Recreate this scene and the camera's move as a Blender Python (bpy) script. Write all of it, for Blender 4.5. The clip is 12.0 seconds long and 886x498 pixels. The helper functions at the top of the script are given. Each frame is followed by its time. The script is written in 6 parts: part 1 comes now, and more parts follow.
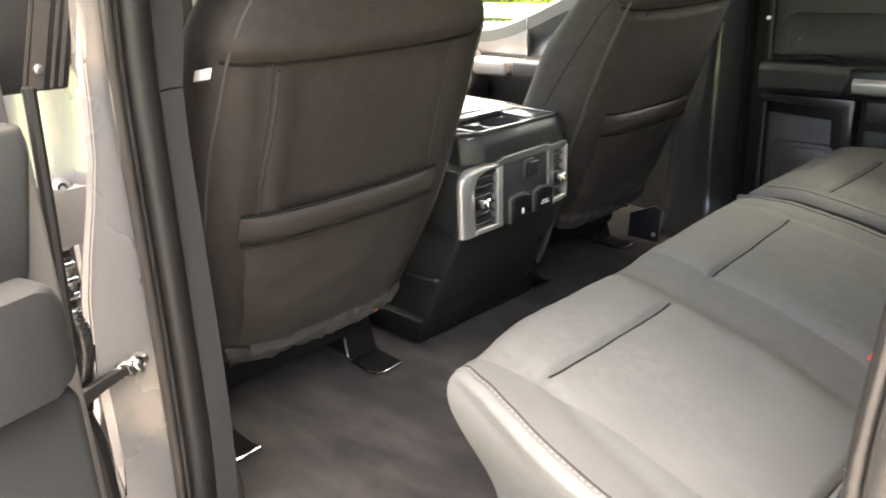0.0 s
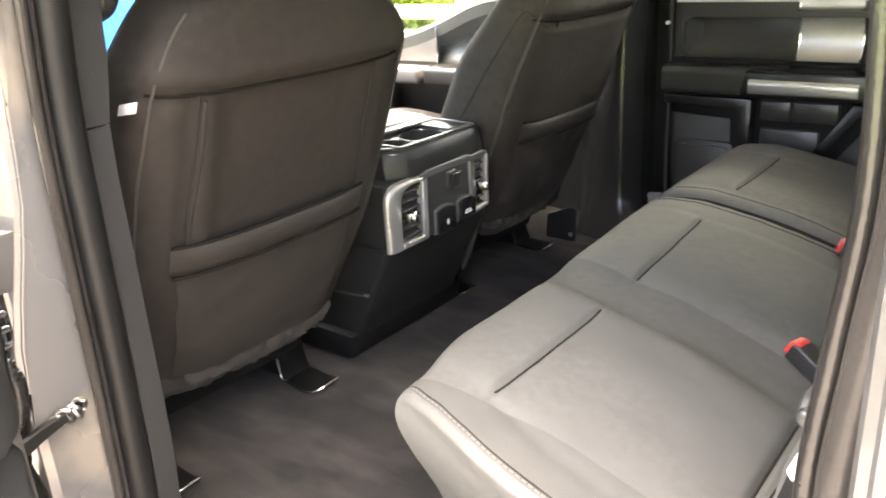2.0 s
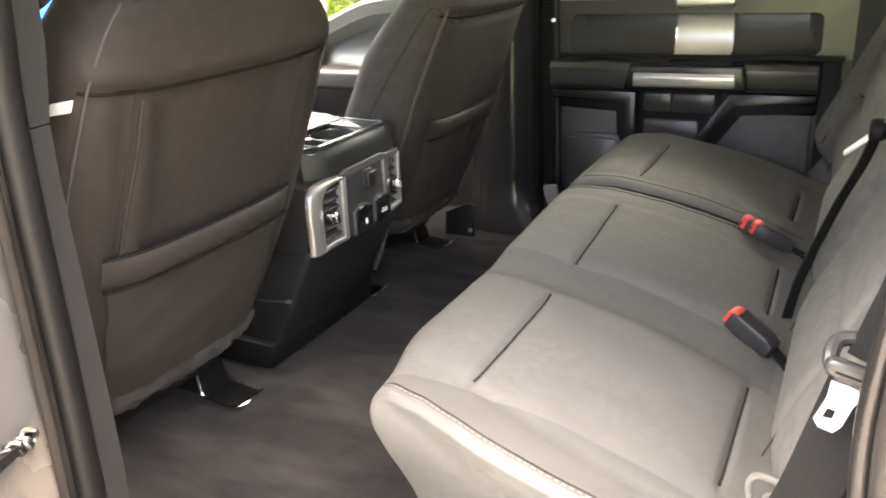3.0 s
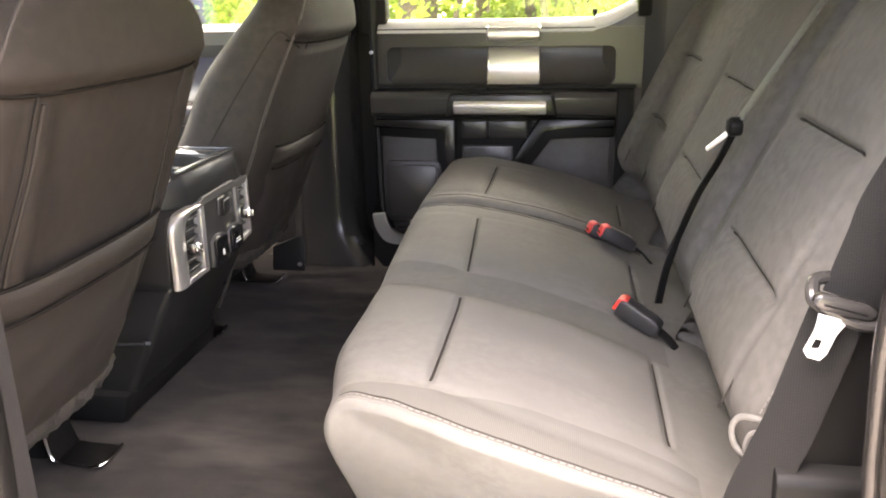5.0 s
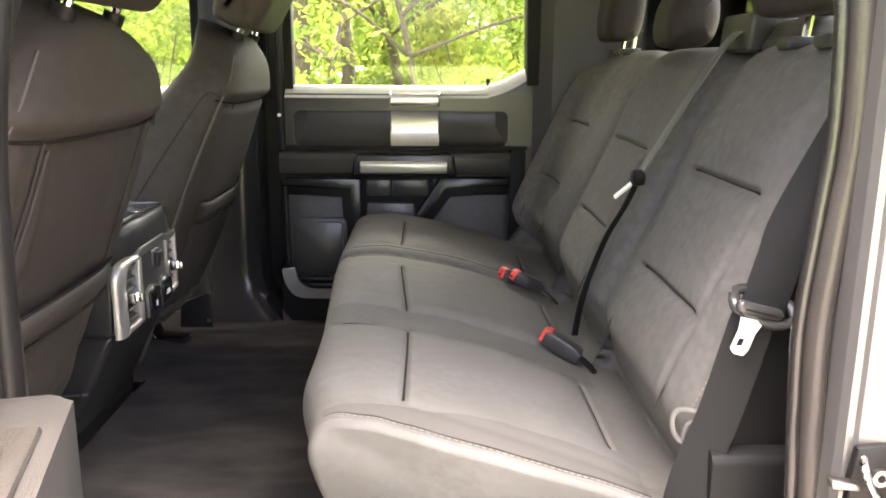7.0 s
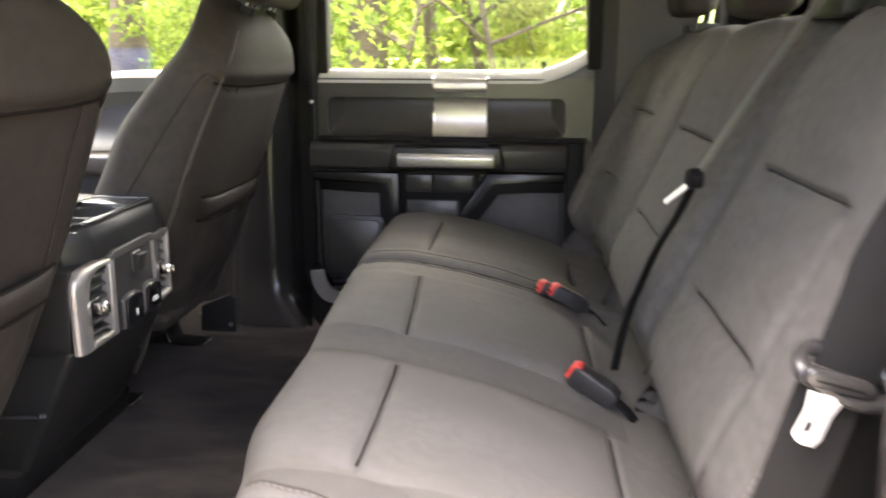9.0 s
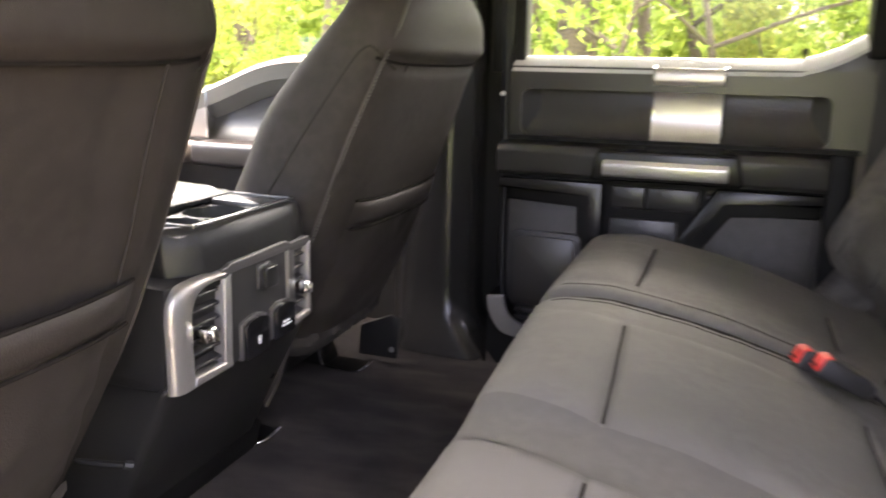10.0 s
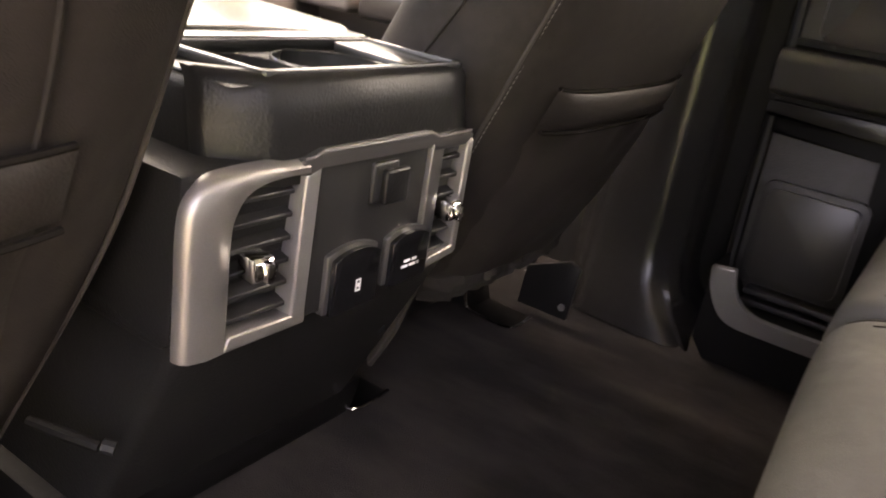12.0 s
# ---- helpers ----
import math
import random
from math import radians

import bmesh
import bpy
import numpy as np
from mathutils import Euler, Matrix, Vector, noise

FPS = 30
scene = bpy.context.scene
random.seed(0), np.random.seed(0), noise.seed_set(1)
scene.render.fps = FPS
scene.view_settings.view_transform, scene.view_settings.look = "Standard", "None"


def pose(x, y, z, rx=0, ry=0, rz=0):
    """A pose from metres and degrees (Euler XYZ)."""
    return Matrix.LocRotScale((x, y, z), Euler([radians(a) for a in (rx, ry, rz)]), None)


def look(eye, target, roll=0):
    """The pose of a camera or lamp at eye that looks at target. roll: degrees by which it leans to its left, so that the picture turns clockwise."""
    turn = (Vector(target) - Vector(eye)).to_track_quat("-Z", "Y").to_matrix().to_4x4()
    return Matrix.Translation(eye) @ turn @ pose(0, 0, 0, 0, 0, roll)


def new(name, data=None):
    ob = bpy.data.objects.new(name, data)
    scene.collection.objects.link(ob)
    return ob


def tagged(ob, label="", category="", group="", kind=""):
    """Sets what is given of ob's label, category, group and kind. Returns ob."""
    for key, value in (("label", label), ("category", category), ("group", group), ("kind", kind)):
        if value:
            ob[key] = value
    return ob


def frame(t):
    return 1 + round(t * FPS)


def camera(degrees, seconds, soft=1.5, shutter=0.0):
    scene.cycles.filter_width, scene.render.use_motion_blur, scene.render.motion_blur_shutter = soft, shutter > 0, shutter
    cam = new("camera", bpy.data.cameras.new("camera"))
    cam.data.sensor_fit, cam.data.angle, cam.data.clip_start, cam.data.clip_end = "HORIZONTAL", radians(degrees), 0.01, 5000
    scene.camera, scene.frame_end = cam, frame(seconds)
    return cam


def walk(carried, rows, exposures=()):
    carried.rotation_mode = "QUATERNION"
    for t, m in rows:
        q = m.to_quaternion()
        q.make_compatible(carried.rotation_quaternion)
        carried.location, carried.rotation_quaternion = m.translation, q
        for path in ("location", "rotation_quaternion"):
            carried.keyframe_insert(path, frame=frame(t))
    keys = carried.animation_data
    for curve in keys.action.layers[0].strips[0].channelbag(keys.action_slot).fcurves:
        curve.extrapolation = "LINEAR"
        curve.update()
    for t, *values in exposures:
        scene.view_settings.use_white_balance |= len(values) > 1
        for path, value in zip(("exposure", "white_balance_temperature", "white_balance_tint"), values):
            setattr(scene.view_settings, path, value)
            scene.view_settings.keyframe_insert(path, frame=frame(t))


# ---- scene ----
cam = camera(57.7, 12.0, soft=1.8, shutter=0.5)
EXPOSURES = [(0.0, 5.52, 7350, 12), (3.0, 5.62, 7550, 15), (5.0, 5.70, 7750, 20), (6.5, 5.52, 7400, 18), (9.0, 5.32, 7350, 20), (10.5, 5.58, 7450, 25), (11.5, 5.38, 7950, 27), (12.0, 5.12, 8600, 26)]
PATH = [
    (0, (0.165, -0.115, 1.761), (-1.183, 1.191, 1.07), -2.6),
    (0.5, (0.187, -0.117, 1.795), (-1.126, 1.218, 1.093), -2.4),
    (1, (0.187, -0.119, 1.797), (-1.105, 1.234, 1.09), -2.9),
    (1.5, (0.179, -0.122, 1.795), (-1.089, 1.255, 1.09), -3.2),
    (2, (0.144, -0.141, 1.796), (-1.037, 1.31, 1.09), -3.4),
    (2.5, (0.086, -0.177, 1.792), (-0.941, 1.386, 1.083), -3.1),
    (3, (0.027, -0.211, 1.781), (-0.852, 1.439, 1.073), -3.0),
    (3.2, (0.009, -0.22, 1.778), (-0.819, 1.456, 1.067), -2.9),
    (4.8, (-0.155, -0.274, 1.736), (-0.515, 1.589, 1.104), -1.1),
    (5, (-0.182, -0.3, 1.732), (-0.489, 1.58, 1.122), -1.1),
    (5.5, (-0.241, -0.355, 1.726), (-0.391, 1.566, 1.192), -0.5),
    (6, (-0.288, -0.398, 1.729), (-0.314, 1.543, 1.246), -0.1),
    (6.5, (-0.3, -0.427, 1.728), (-0.274, 1.519, 1.265), 0.4),
    (7, (-0.303, -0.435, 1.726), (-0.267, 1.513, 1.274), 0.4),
    (7.2, (-0.306, -0.438, 1.724), (-0.268, 1.511, 1.274), 0.3),
    (8.8, (-0.191, -0.259, 1.699), (-0.292, 1.683, 1.228), 0.4),
    (9, (-0.18, -0.183, 1.699), (-0.369, 1.752, 1.227), 0.2),
    (9.5, (-0.207, -0.004, 1.683), (-0.605, 1.901, 1.226), 0.4),
    (10, (-0.246, 0.181, 1.642), (-0.902, 2.015, 1.187), 1.1),
    (10.5, (-0.301, 0.295, 1.593), (-1.131, 2.052, 1.121), 1.4),
    (11, (-0.345, 0.409, 1.58), (-1.252, 2.12, 1.083), 2.7),
    (11.5, (-0.401, 0.505, 1.557), (-1.344, 2.168, 0.97), 6.6),
    (12, (-0.457, 0.599, 1.537), (-1.444, 2.19, 0.834), 9.3),
]
walk(cam, [(t, look(eye, target, roll)) for t, eye, target, roll in PATH], exposures=EXPOSURES)

# ---- world and sun ----
world = bpy.data.worlds.new("sky")
scene.world = world
world.use_nodes = True
wn = world.node_tree.nodes
sky = wn.new("ShaderNodeTexSky")
sky.sky_type, sky.sun_disc = "NISHITA", False
sky.sun_elevation, sky.sun_rotation = radians(74), radians(15)
sky.air_density, sky.dust_density, sky.ozone_density = 0.7, 9.0, 0.2
wn["Background"].inputs["Strength"].default_value = 0.15
world.node_tree.links.new(sky.outputs["Color"], wn["Background"].inputs["Color"])
sun = new("sun", bpy.data.lights.new("sun", "SUN"))
sun.data.energy, sun.data.angle, sun.data.color = 1.4, radians(120), (1.0, 0.945, 0.86)
sun.matrix_world = look((-0.7, 3.6, 9.8), (0, 1.0, 0))


# ---- materials ----
def material(name, color, rough=0.6, metal=0.0, vary=0.15, scale=40.0, bump=0.2, fine=600.0, stain=0.0, sheen=0.0, coat=0.0, dist=0.002):
    """Colour with a coarse and a fine variation, and a fine relief."""
    m = bpy.data.materials.new(name)
    m.use_nodes = True
    nt = m.node_tree
    n, lk = nt.nodes, nt.links
    b = n["Principled BSDF"]
    co = n.new("ShaderNodeTexCoord")
    n1, n2 = n.new("ShaderNodeTexNoise"), n.new("ShaderNodeTexNoise")
    n1.inputs["Scale"].default_value, n1.inputs["Detail"].default_value = scale * 0.25, 5
    n2.inputs["Scale"].default_value, n2.inputs["Detail"].default_value = fine, 3
    for q in (n1, n2):
        lk.new(co.outputs["Object"], q.inputs["Vector"])
    ramp = n.new("ShaderNodeMapRange")
    ramp.inputs["From Min"].default_value, ramp.inputs["From Max"].default_value = 0.3, 0.7
    ramp.inputs["To Min"].default_value, ramp.inputs["To Max"].default_value = 1 - vary, 1 + vary
    lk.new(n1.outputs["Fac"], ramp.inputs["Value"])
    r2 = n.new("ShaderNodeMapRange")
    r2.inputs["From Min"].default_value, r2.inputs["From Max"].default_value = 0.3, 0.7
    r2.inputs["To Min"].default_value, r2.inputs["To Max"].default_value = 1 - vary * 0.8, 1 + vary * 0.8
    lk.new(n2.outputs["Fac"], r2.inputs["Value"])
    mul = n.new("ShaderNodeMath")
    mul.operation = "MULTIPLY"
    lk.new(ramp.outputs[0], mul.inputs[0]), lk.new(r2.outputs[0], mul.inputs[1])
    vec = n.new("ShaderNodeVectorMath")
    vec.operation = "SCALE"
    vec.inputs[0].default_value = color
    lk.new(mul.outputs[0], vec.inputs["Scale"])
    lk.new(vec.outputs[0], b.inputs["Base Color"])
    b.inputs["Roughness"].default_value, b.inputs["Metallic"].default_value = rough, metal
    if vary:
        rr = n.new("ShaderNodeMapRange")
        rr.inputs["To Min"].default_value, rr.inputs["To Max"].default_value = max(rough - 0.4 * min(vary, 0.12), 0.03), min(rough + 0.4 * min(vary, 0.12), 1)
        lk.new(n1.outputs["Fac"], rr.inputs["Value"]), lk.new(rr.outputs[0], b.inputs["Roughness"])
    b.inputs["Sheen Weight"].default_value, b.inputs["Coat Weight"].default_value = sheen, coat
    b.inputs["Sheen Roughness"].default_value = 0.5
    if bump:
        bp = n.new("ShaderNodeBump")
        bp.inputs["Strength"].default_value, bp.inputs["Distance"].default_value = bump, dist
        lk.new(n2.outputs["Fac"], bp.inputs["Height"])
        lk.new(bp.outputs[0], b.inputs["Normal"])
    return m


def woven(name, color, color2, scale, rough=0.9, ribs=None):
    """A cloth: mottled in patches, with fine threads, ribbed where ribs gives a direction."""
    m = material(name, color, rough, 0, 0.09, 30, 0.4, 1000)
    m.node_tree.nodes["Principled BSDF"].inputs["Specular IOR Level"].default_value = 0.25
    n, lk = m.node_tree.nodes, m.node_tree.links
    if ribs:
        w = n.new("ShaderNodeTexWave")
        w.inputs["Distortion"].default_value = 0.8
    else:
        w = n.new("ShaderNodeTexNoise")
        w.inputs["Detail"].default_value = 6
    w.inputs["Scale"].default_value = scale
    mp = n.new("ShaderNodeMapping")
    mp.inputs["Scale"].default_value = ribs or (1, 1, 1)
    lk.new(n["Texture Coordinate"].outputs["Object"], mp.inputs["Vector"])
    lk.new(mp.outputs[0], w.inputs["Vector"])
    mr = n.new("ShaderNodeMapRange")
    mr.inputs["From Min"].default_value, mr.inputs["From Max"].default_value = (0.0, 1.0) if ribs else (0.38, 0.62)
    lk.new(w.outputs["Fac"], mr.inputs["Value"])
    mix = n.new("ShaderNodeMix")
    mix.data_type = "RGBA"
    lk.new(mr.outputs[0], mix.inputs["Factor"])
    lk.new(n["Vector Math"].outputs[0], mix.inputs["A"])
    mix.inputs["B"].default_value = (*color2, 1)
    lk.new(mix.outputs["Result"], n["Principled BSDF"].inputs["Base Color"])
    return m


def streaked(m, color2, scale, stretch, lo=0.5, hi=0.68):
    """Adds long paler streaks over a material, as brushed pile shows them."""
    n, lk = m.node_tree.nodes, m.node_tree.links
    mp, w, mr, mix = n.new("ShaderNodeMapping"), n.new("ShaderNodeTexNoise"), n.new("ShaderNodeMapRange"), n.new("ShaderNodeMix")
    mp.inputs["Scale"].default_value, mp.inputs["Rotation"].default_value = stretch, (0, 0, radians(-28))
    w.inputs["Scale"].default_value, w.inputs["Detail"].default_value = scale, 4
    mr.inputs["From Min"].default_value, mr.inputs["From Max"].default_value = lo, hi
    lk.new(n["Texture Coordinate"].outputs["Object"], mp.inputs["Vector"])
    lk.new(mp.outputs[0], w.inputs["Vector"]), lk.new(w.outputs["Fac"], mr.inputs["Value"])
    mix.data_type = "RGBA"
    lk.new(mr.outputs[0], mix.inputs["Factor"]), lk.new(n["Vector Math"].outputs[0], mix.inputs["A"])
    mix.inputs["B"].default_value = (*color2, 1)
    lk.new(mix.outputs["Result"], n["Principled BSDF"].inputs["Base Color"])
    return m


def pane_glass(name, tint=(0.93, 0.97, 0.94), gloss=1.0):
    m = bpy.data.materials.new(name)
    m.use_nodes = True
    n, lk = m.node_tree.nodes, m.node_tree.links
    n.remove(n["Principled BSDF"])
    tr, gl, fr, mx = (n.new("ShaderNode" + k) for k in ("BsdfTransparent", "BsdfGlossy", "Fresnel", "MixShader"))
    tr.inputs["Color"].default_value = (*tint, 1)
    gl.inputs["Roughness"].default_value = 0.02
    fr.inputs["IOR"].default_value = 1.4
    lk.new(fr.outputs[0], mx.inputs[0]), lk.new(tr.outputs[0], mx.inputs[1]), lk.new(gl.outputs[0], mx.inputs[2])
    lk.new(mx.outputs[0], n["Material Output"].inputs["Surface"])
    return m


def dusted(m, color2, scale, lo, hi):
    """Patches of another colour, as dust and sealer leave them."""
    return streaked(m, color2, scale, (1.0, 1.0, 0.7), lo, hi)


def leafy(name, c1, c2):
    m = bpy.data.materials.new(name)
    m.use_nodes = True
    n, lk = m.node_tree.nodes, m.node_tree.links
    b = n["Principled BSDF"]
    g = n.new("ShaderNodeNewGeometry")
    mix = n.new("ShaderNodeMix")
    mix.data_type = "RGBA"
    mix.inputs["A"].default_value, mix.inputs["B"].default_value = (*c1, 1), (*c2, 1)
    lk.new(g.outputs["Random Per Island"], mix.inputs["Factor"])
    lk.new(mix.outputs["Result"], b.inputs["Base Color"])
    b.inputs["Roughness"].default_value = 0.7
    b.inputs["Specular IOR Level"].default_value = 0.12
    tl, mx = n.new("ShaderNodeBsdfTranslucent"), n.new("ShaderNodeMixShader")
    lk.new(mix.outputs["Result"], tl.inputs["Color"])
    mx.inputs[0].default_value = 0.5
    lk.new(b.outputs[0], mx.inputs[1]), lk.new(tl.outputs[0], mx.inputs[2])
    lk.new(mx.outputs[0], n["Material Output"].inputs["Surface"])
    return m


cloth = woven("bench_cloth", (0.119, 0.1155, 0.106), (0.112, 0.1085, 0.0998), 70)
# the bench cloth again, darkened to carry the shade on the backrests
shaded_cloth = woven("shaded_backrest_cloth", (0.106, 0.101, 0.0925), (0.089, 0.0845, 0.0775), 60)
cloth_rib = woven("ribbed_bolster_cloth", (0.101, 0.098, 0.0895), (0.076, 0.074, 0.067), 150, ribs=(1.0, 0.10, 0.15))
cloth_band = woven("darker_band_cloth", (0.094, 0.0915, 0.0835), (0.089, 0.0865, 0.079), 70)
cloth_dark = woven("front_seat_cloth", (0.0305, 0.0258, 0.0226), (0.0250, 0.0212, 0.0186), 50, 0.62)
vinyl = material("seat_back_vinyl", (0.0285, 0.0240, 0.0208), 0.55, 0, 0.10, 25, 0.25, 500)
seam_mat = material("seam_shadow_thread", (0.030, 0.027, 0.024), 0.9, vary=0.1, bump=0)
seam_mat.node_tree.nodes["Principled BSDF"].inputs["Specular IOR Level"].default_value = 0.0
seam_dark = material("deep_seam", (0.014, 0.0125, 0.011), 0.95, vary=0.1, bump=0)
seam_dark.node_tree.nodes["Principled BSDF"].inputs["Specular IOR Level"].default_value = 0.0
thread = material("stitch_thread", (0.155, 0.144, 0.130), 0.8, vary=0.1, bump=0)
piping_mat = material("piping_cloth", (0.045, 0.038, 0.033), 0.8, vary=0.1, bump=0.2)
hem_mat = material("hem_fabric", (0.024, 0.0195, 0.0165), 0.9, vary=0.2, scale=80)
plastic = material("black_grained_plastic", (0.024, 0.0232, 0.0228), 0.34, 0, 0.04, 30, 0.35, 700)
pillar_plastic = material("smooth_pillar_plastic", (0.014, 0.0135, 0.0131), 0.24, 0, 0.03, 30, 0.12, 700)
plastic_gloss = material("console_plastic", (0.013, 0.0128, 0.0126), 0.36, 0, 0.10, 30, 0.22, 420)
plastic_grey = material("dark_grey_door_plastic", (0.036, 0.0342, 0.0322), 0.30, 0, 0.03, 30, 0.12, 700)
grip_plastic = material("worn_grey_grip_plastic", (0.030, 0.029, 0.028), 0.25, 0, 0.10, 60, 0.05, 700)
plastic_slate = material("slate_door_plastic", (0.0125, 0.0132, 0.0136), 0.45, 0, 0.12, 30, 0.25, 700)
insert_mat = material("mottled_door_insert", (0.046, 0.0437, 0.0412), 0.5, 0, 0.16, 160, 0.4, 500)
ledge_dark = material("dark_ledge_plastic", (0.115, 0.12, 0.115), 0.42, 0, 0.08, 30, 0.15, 700)
# pale colour stands in for the window light on the rear door's ledge
ledge_lit = material("window_lit_ledge", (0.46, 0.46, 0.45), 0.40, 0, 0.08, 30, 0.15, 700)
plastic_deep = material("deep_black_plastic", (0.006, 0.0059, 0.0059), 0.55, 0, 0.1, 30, 0.1, 500)
lid_plastic = material("smooth_lid_plastic", (0.030, 0.031, 0.029), 0.24, 0, 0.05, 30, 0.04, 420)
tongue_steel = material("satin_latch_steel", (0.85, 0.84, 0.82), 0.45, 0.5, 0.05, 60, 0.0)
piano = material("gloss_black_cover", (0.008, 0.008, 0.009), 0.12, 0, 0.0, 30, 0.0, 500)
silver = material("satin_silver_trim", (0.32, 0.304, 0.286), 0.42, 0.75, 0.05, 60, 0.03, 900)
door_silver = material("bright_satin_door_trim", (0.58, 0.56, 0.54), 0.34, 0.8, 0.05, 60, 0.03, 900)
silver_dark = material("grey_metallic_trim", (0.33, 0.32, 0.31), 0.36, 0.65, 0.06, 60, 0.03, 900)
trim_grey = material("dark_satin_trim", (0.13, 0.125, 0.12), 0.32, 0.6, 0.05, 60, 0.03, 900)
panel_dark = material("dark_console_panel", (0.021, 0.0205, 0.020), 0.42, 0, 0.06, 40, 0.12, 700)
chrome = material("bright_chrome", (0.80, 0.80, 0.80), 0.10, 1.0, 0.0, 30, 0.0)
steel = material("plated_steel", (0.26, 0.25, 0.24), 0.32, 1.0, 0.1, 80, 0.1, 300)
paint = material("silver_body_paint", (0.125, 0.121, 0.115), 0.38, 0.60, 0.06, 10, 0.02, 1500, coat=0.5)
dirt_paint = material("dusty_jamb_paint", (0.115, 0.112, 0.108), 0.28, 0.35, 0.06, 10, 0.02, 1500, coat=0.3)
dusted(dirt_paint, (0.215, 0.19, 0.158), 9.0, 0.49, 0.64)
rubber = material("black_rubber", (0.005, 0.0048, 0.0046), 0.5, 0, 0.18, 40, 0.08, 300)
rubber.node_tree.nodes["Principled BSDF"].inputs["Specular IOR Level"].default_value = 0.25
rubber_worn = material("worn_seal_rubber", (0.009, 0.0083, 0.0078), 0.24, 0, 0.25, 40, 0.15, 300)
rubber_taupe = material("taupe_weatherstrip_rubber", (0.026, 0.0232, 0.0205), 0.24, 0, 0.12, 40, 0.1, 300)
rubber_taupe.node_tree.nodes["Principled BSDF"].inputs["Specular IOR Level"].default_value = 0.3
webbing = woven("belt_webbing", (0.013, 0.0126, 0.0122), (0.0065, 0.0063, 0.0062), 150, 0.7, ribs=(1.0, 1.0, 0.35))
for m, level in ((webbing, 0.15), (plastic_deep, 0.15), (cloth_dark, 0.15), (vinyl, 0.26), (plastic_gloss, 0.28), (pillar_plastic, 0.40), (panel_dark, 0.30), (plastic_slate, 0.25)):
    m.node_tree.nodes["Principled BSDF"].inputs["Specular IOR Level"].default_value = level
carpet = material("dark_carpet", (0.017, 0.0138, 0.0122), 0.98, 0, 0.45, 60, 0.7, 650, dist=0.004)
streaked(carpet, (0.050, 0.0415, 0.0365), 9.0, (0.55, 1.6, 1.0), 0.44, 0.72)
webbing_grey = woven("grey_belt_webbing", (0.115, 0.112, 0.108), (0.085, 0.083, 0.080), 260, 0.55)
red = material("red_release_button", (0.62, 0.045, 0.035), 0.4, 0, 0.06, 60, 0.05)
headliner = material("grey_headliner", (0.70, 0.69, 0.66), 0.95, 0, 0.06, 40, 0.2, 700)
glass = pane_glass("window_glass")
tinted = pane_glass("tinted_privacy_glass", (0.88, 0.92, 0.89))
tinted_dark = pane_glass("dark_privacy_glass", (0.94, 0.97, 0.94))
white_print = material("white_print", (0.80, 0.80, 0.78), 0.6, vary=0, bump=0)
tag_mat = material("light_grey_tag", (0.72, 0.70, 0.68), 0.7, vary=0.08, scale=300, bump=0.1)
orange = material("orange_clip", (0.55, 0.16, 0.06), 0.6, vary=0.1, bump=0)
grass = material("meadow_grass", (0.13, 0.19, 0.045), 0.95, 0, 0.35, 4, 1.0, 60, dist=0.03)
gravel = material("worn_grey_gravel", (0.13, 0.123, 0.114), 0.95, 0, 0.25, 8, 1.0, 90, dist=0.01)
bark = material("tree_bark", (0.050, 0.037, 0.026), 0.95, 0, 0.35, 30, 1.0, 45, dist=0.02)
leaf_a = leafy("fresh_leaves", (0.068, 0.112, 0.020), (0.17, 0.215, 0.040))
leaf_b = leafy("shaded_leaves", (0.050, 0.090, 0.018), (0.15, 0.20, 0.040))
leaf_c = leafy("yellow_green_leaves", (0.10, 0.13, 0.024), (0.22, 0.235, 0.052))
white_wood = material("white_painted_wood", (0.78, 0.78, 0.75), 0.6, vary=0.08, scale=20)
screen = material("blue_screen", (0.02, 0.08, 0.35), 0.25, vary=0, bump=0)
screen.node_tree.nodes["Principled BSDF"].inputs["Emission Color"].default_value = (0.03, 0.22, 1.0, 1)
screen.node_tree.nodes["Principled BSDF"].inputs["Emission Strength"].default_value = 0.13


# ---- mesh helpers ----
def part(name, bm, mat, parent=None, label="", smooth=True, split=35):
    """Links a bmesh as one mesh object under a thing or a part."""
    me = bpy.data.meshes.new(name)
    bmesh.ops.recalc_face_normals(bm, faces=bm.faces)
    bm.to_mesh(me)
    bm.free()
    me.materials.append(mat)
    if smooth:
        me.shade_smooth()
        me.set_sharp_from_angle(angle=radians(split))
    ob = new(name, me)
    if parent is not None:
        ob.parent = parent
    if label:
        ob["label"] = label
    return ob


def thing(name, label, category, group="", kind="", m=None):
    ob = tagged(new(name), label, category, group, kind)
    if m is not None:
        ob.matrix_world = m
    return ob


def box(x0, x1, y0, y1, z0, z1, bevel=0.004, seg=2, bm=None):
    own = bm is None
    bm = bm or bmesh.new()
    r = bmesh.ops.create_cube(bm, size=1)
    for v in r["verts"]:
        v.co = Vector(((x0 + x1) / 2 + v.co.x * (x1 - x0), (y0 + y1) / 2 + v.co.y * (y1 - y0), (z0 + z1) / 2 + v.co.z * (z1 - z0)))
    if bevel and own:
        bmesh.ops.bevel(bm, geom=bm.edges[:], offset=min(bevel, 0.45 * min(abs(x1 - x0), abs(y1 - y0), abs(z1 - z0))), segments=seg, affect="EDGES", profile=0.5)
    return bm


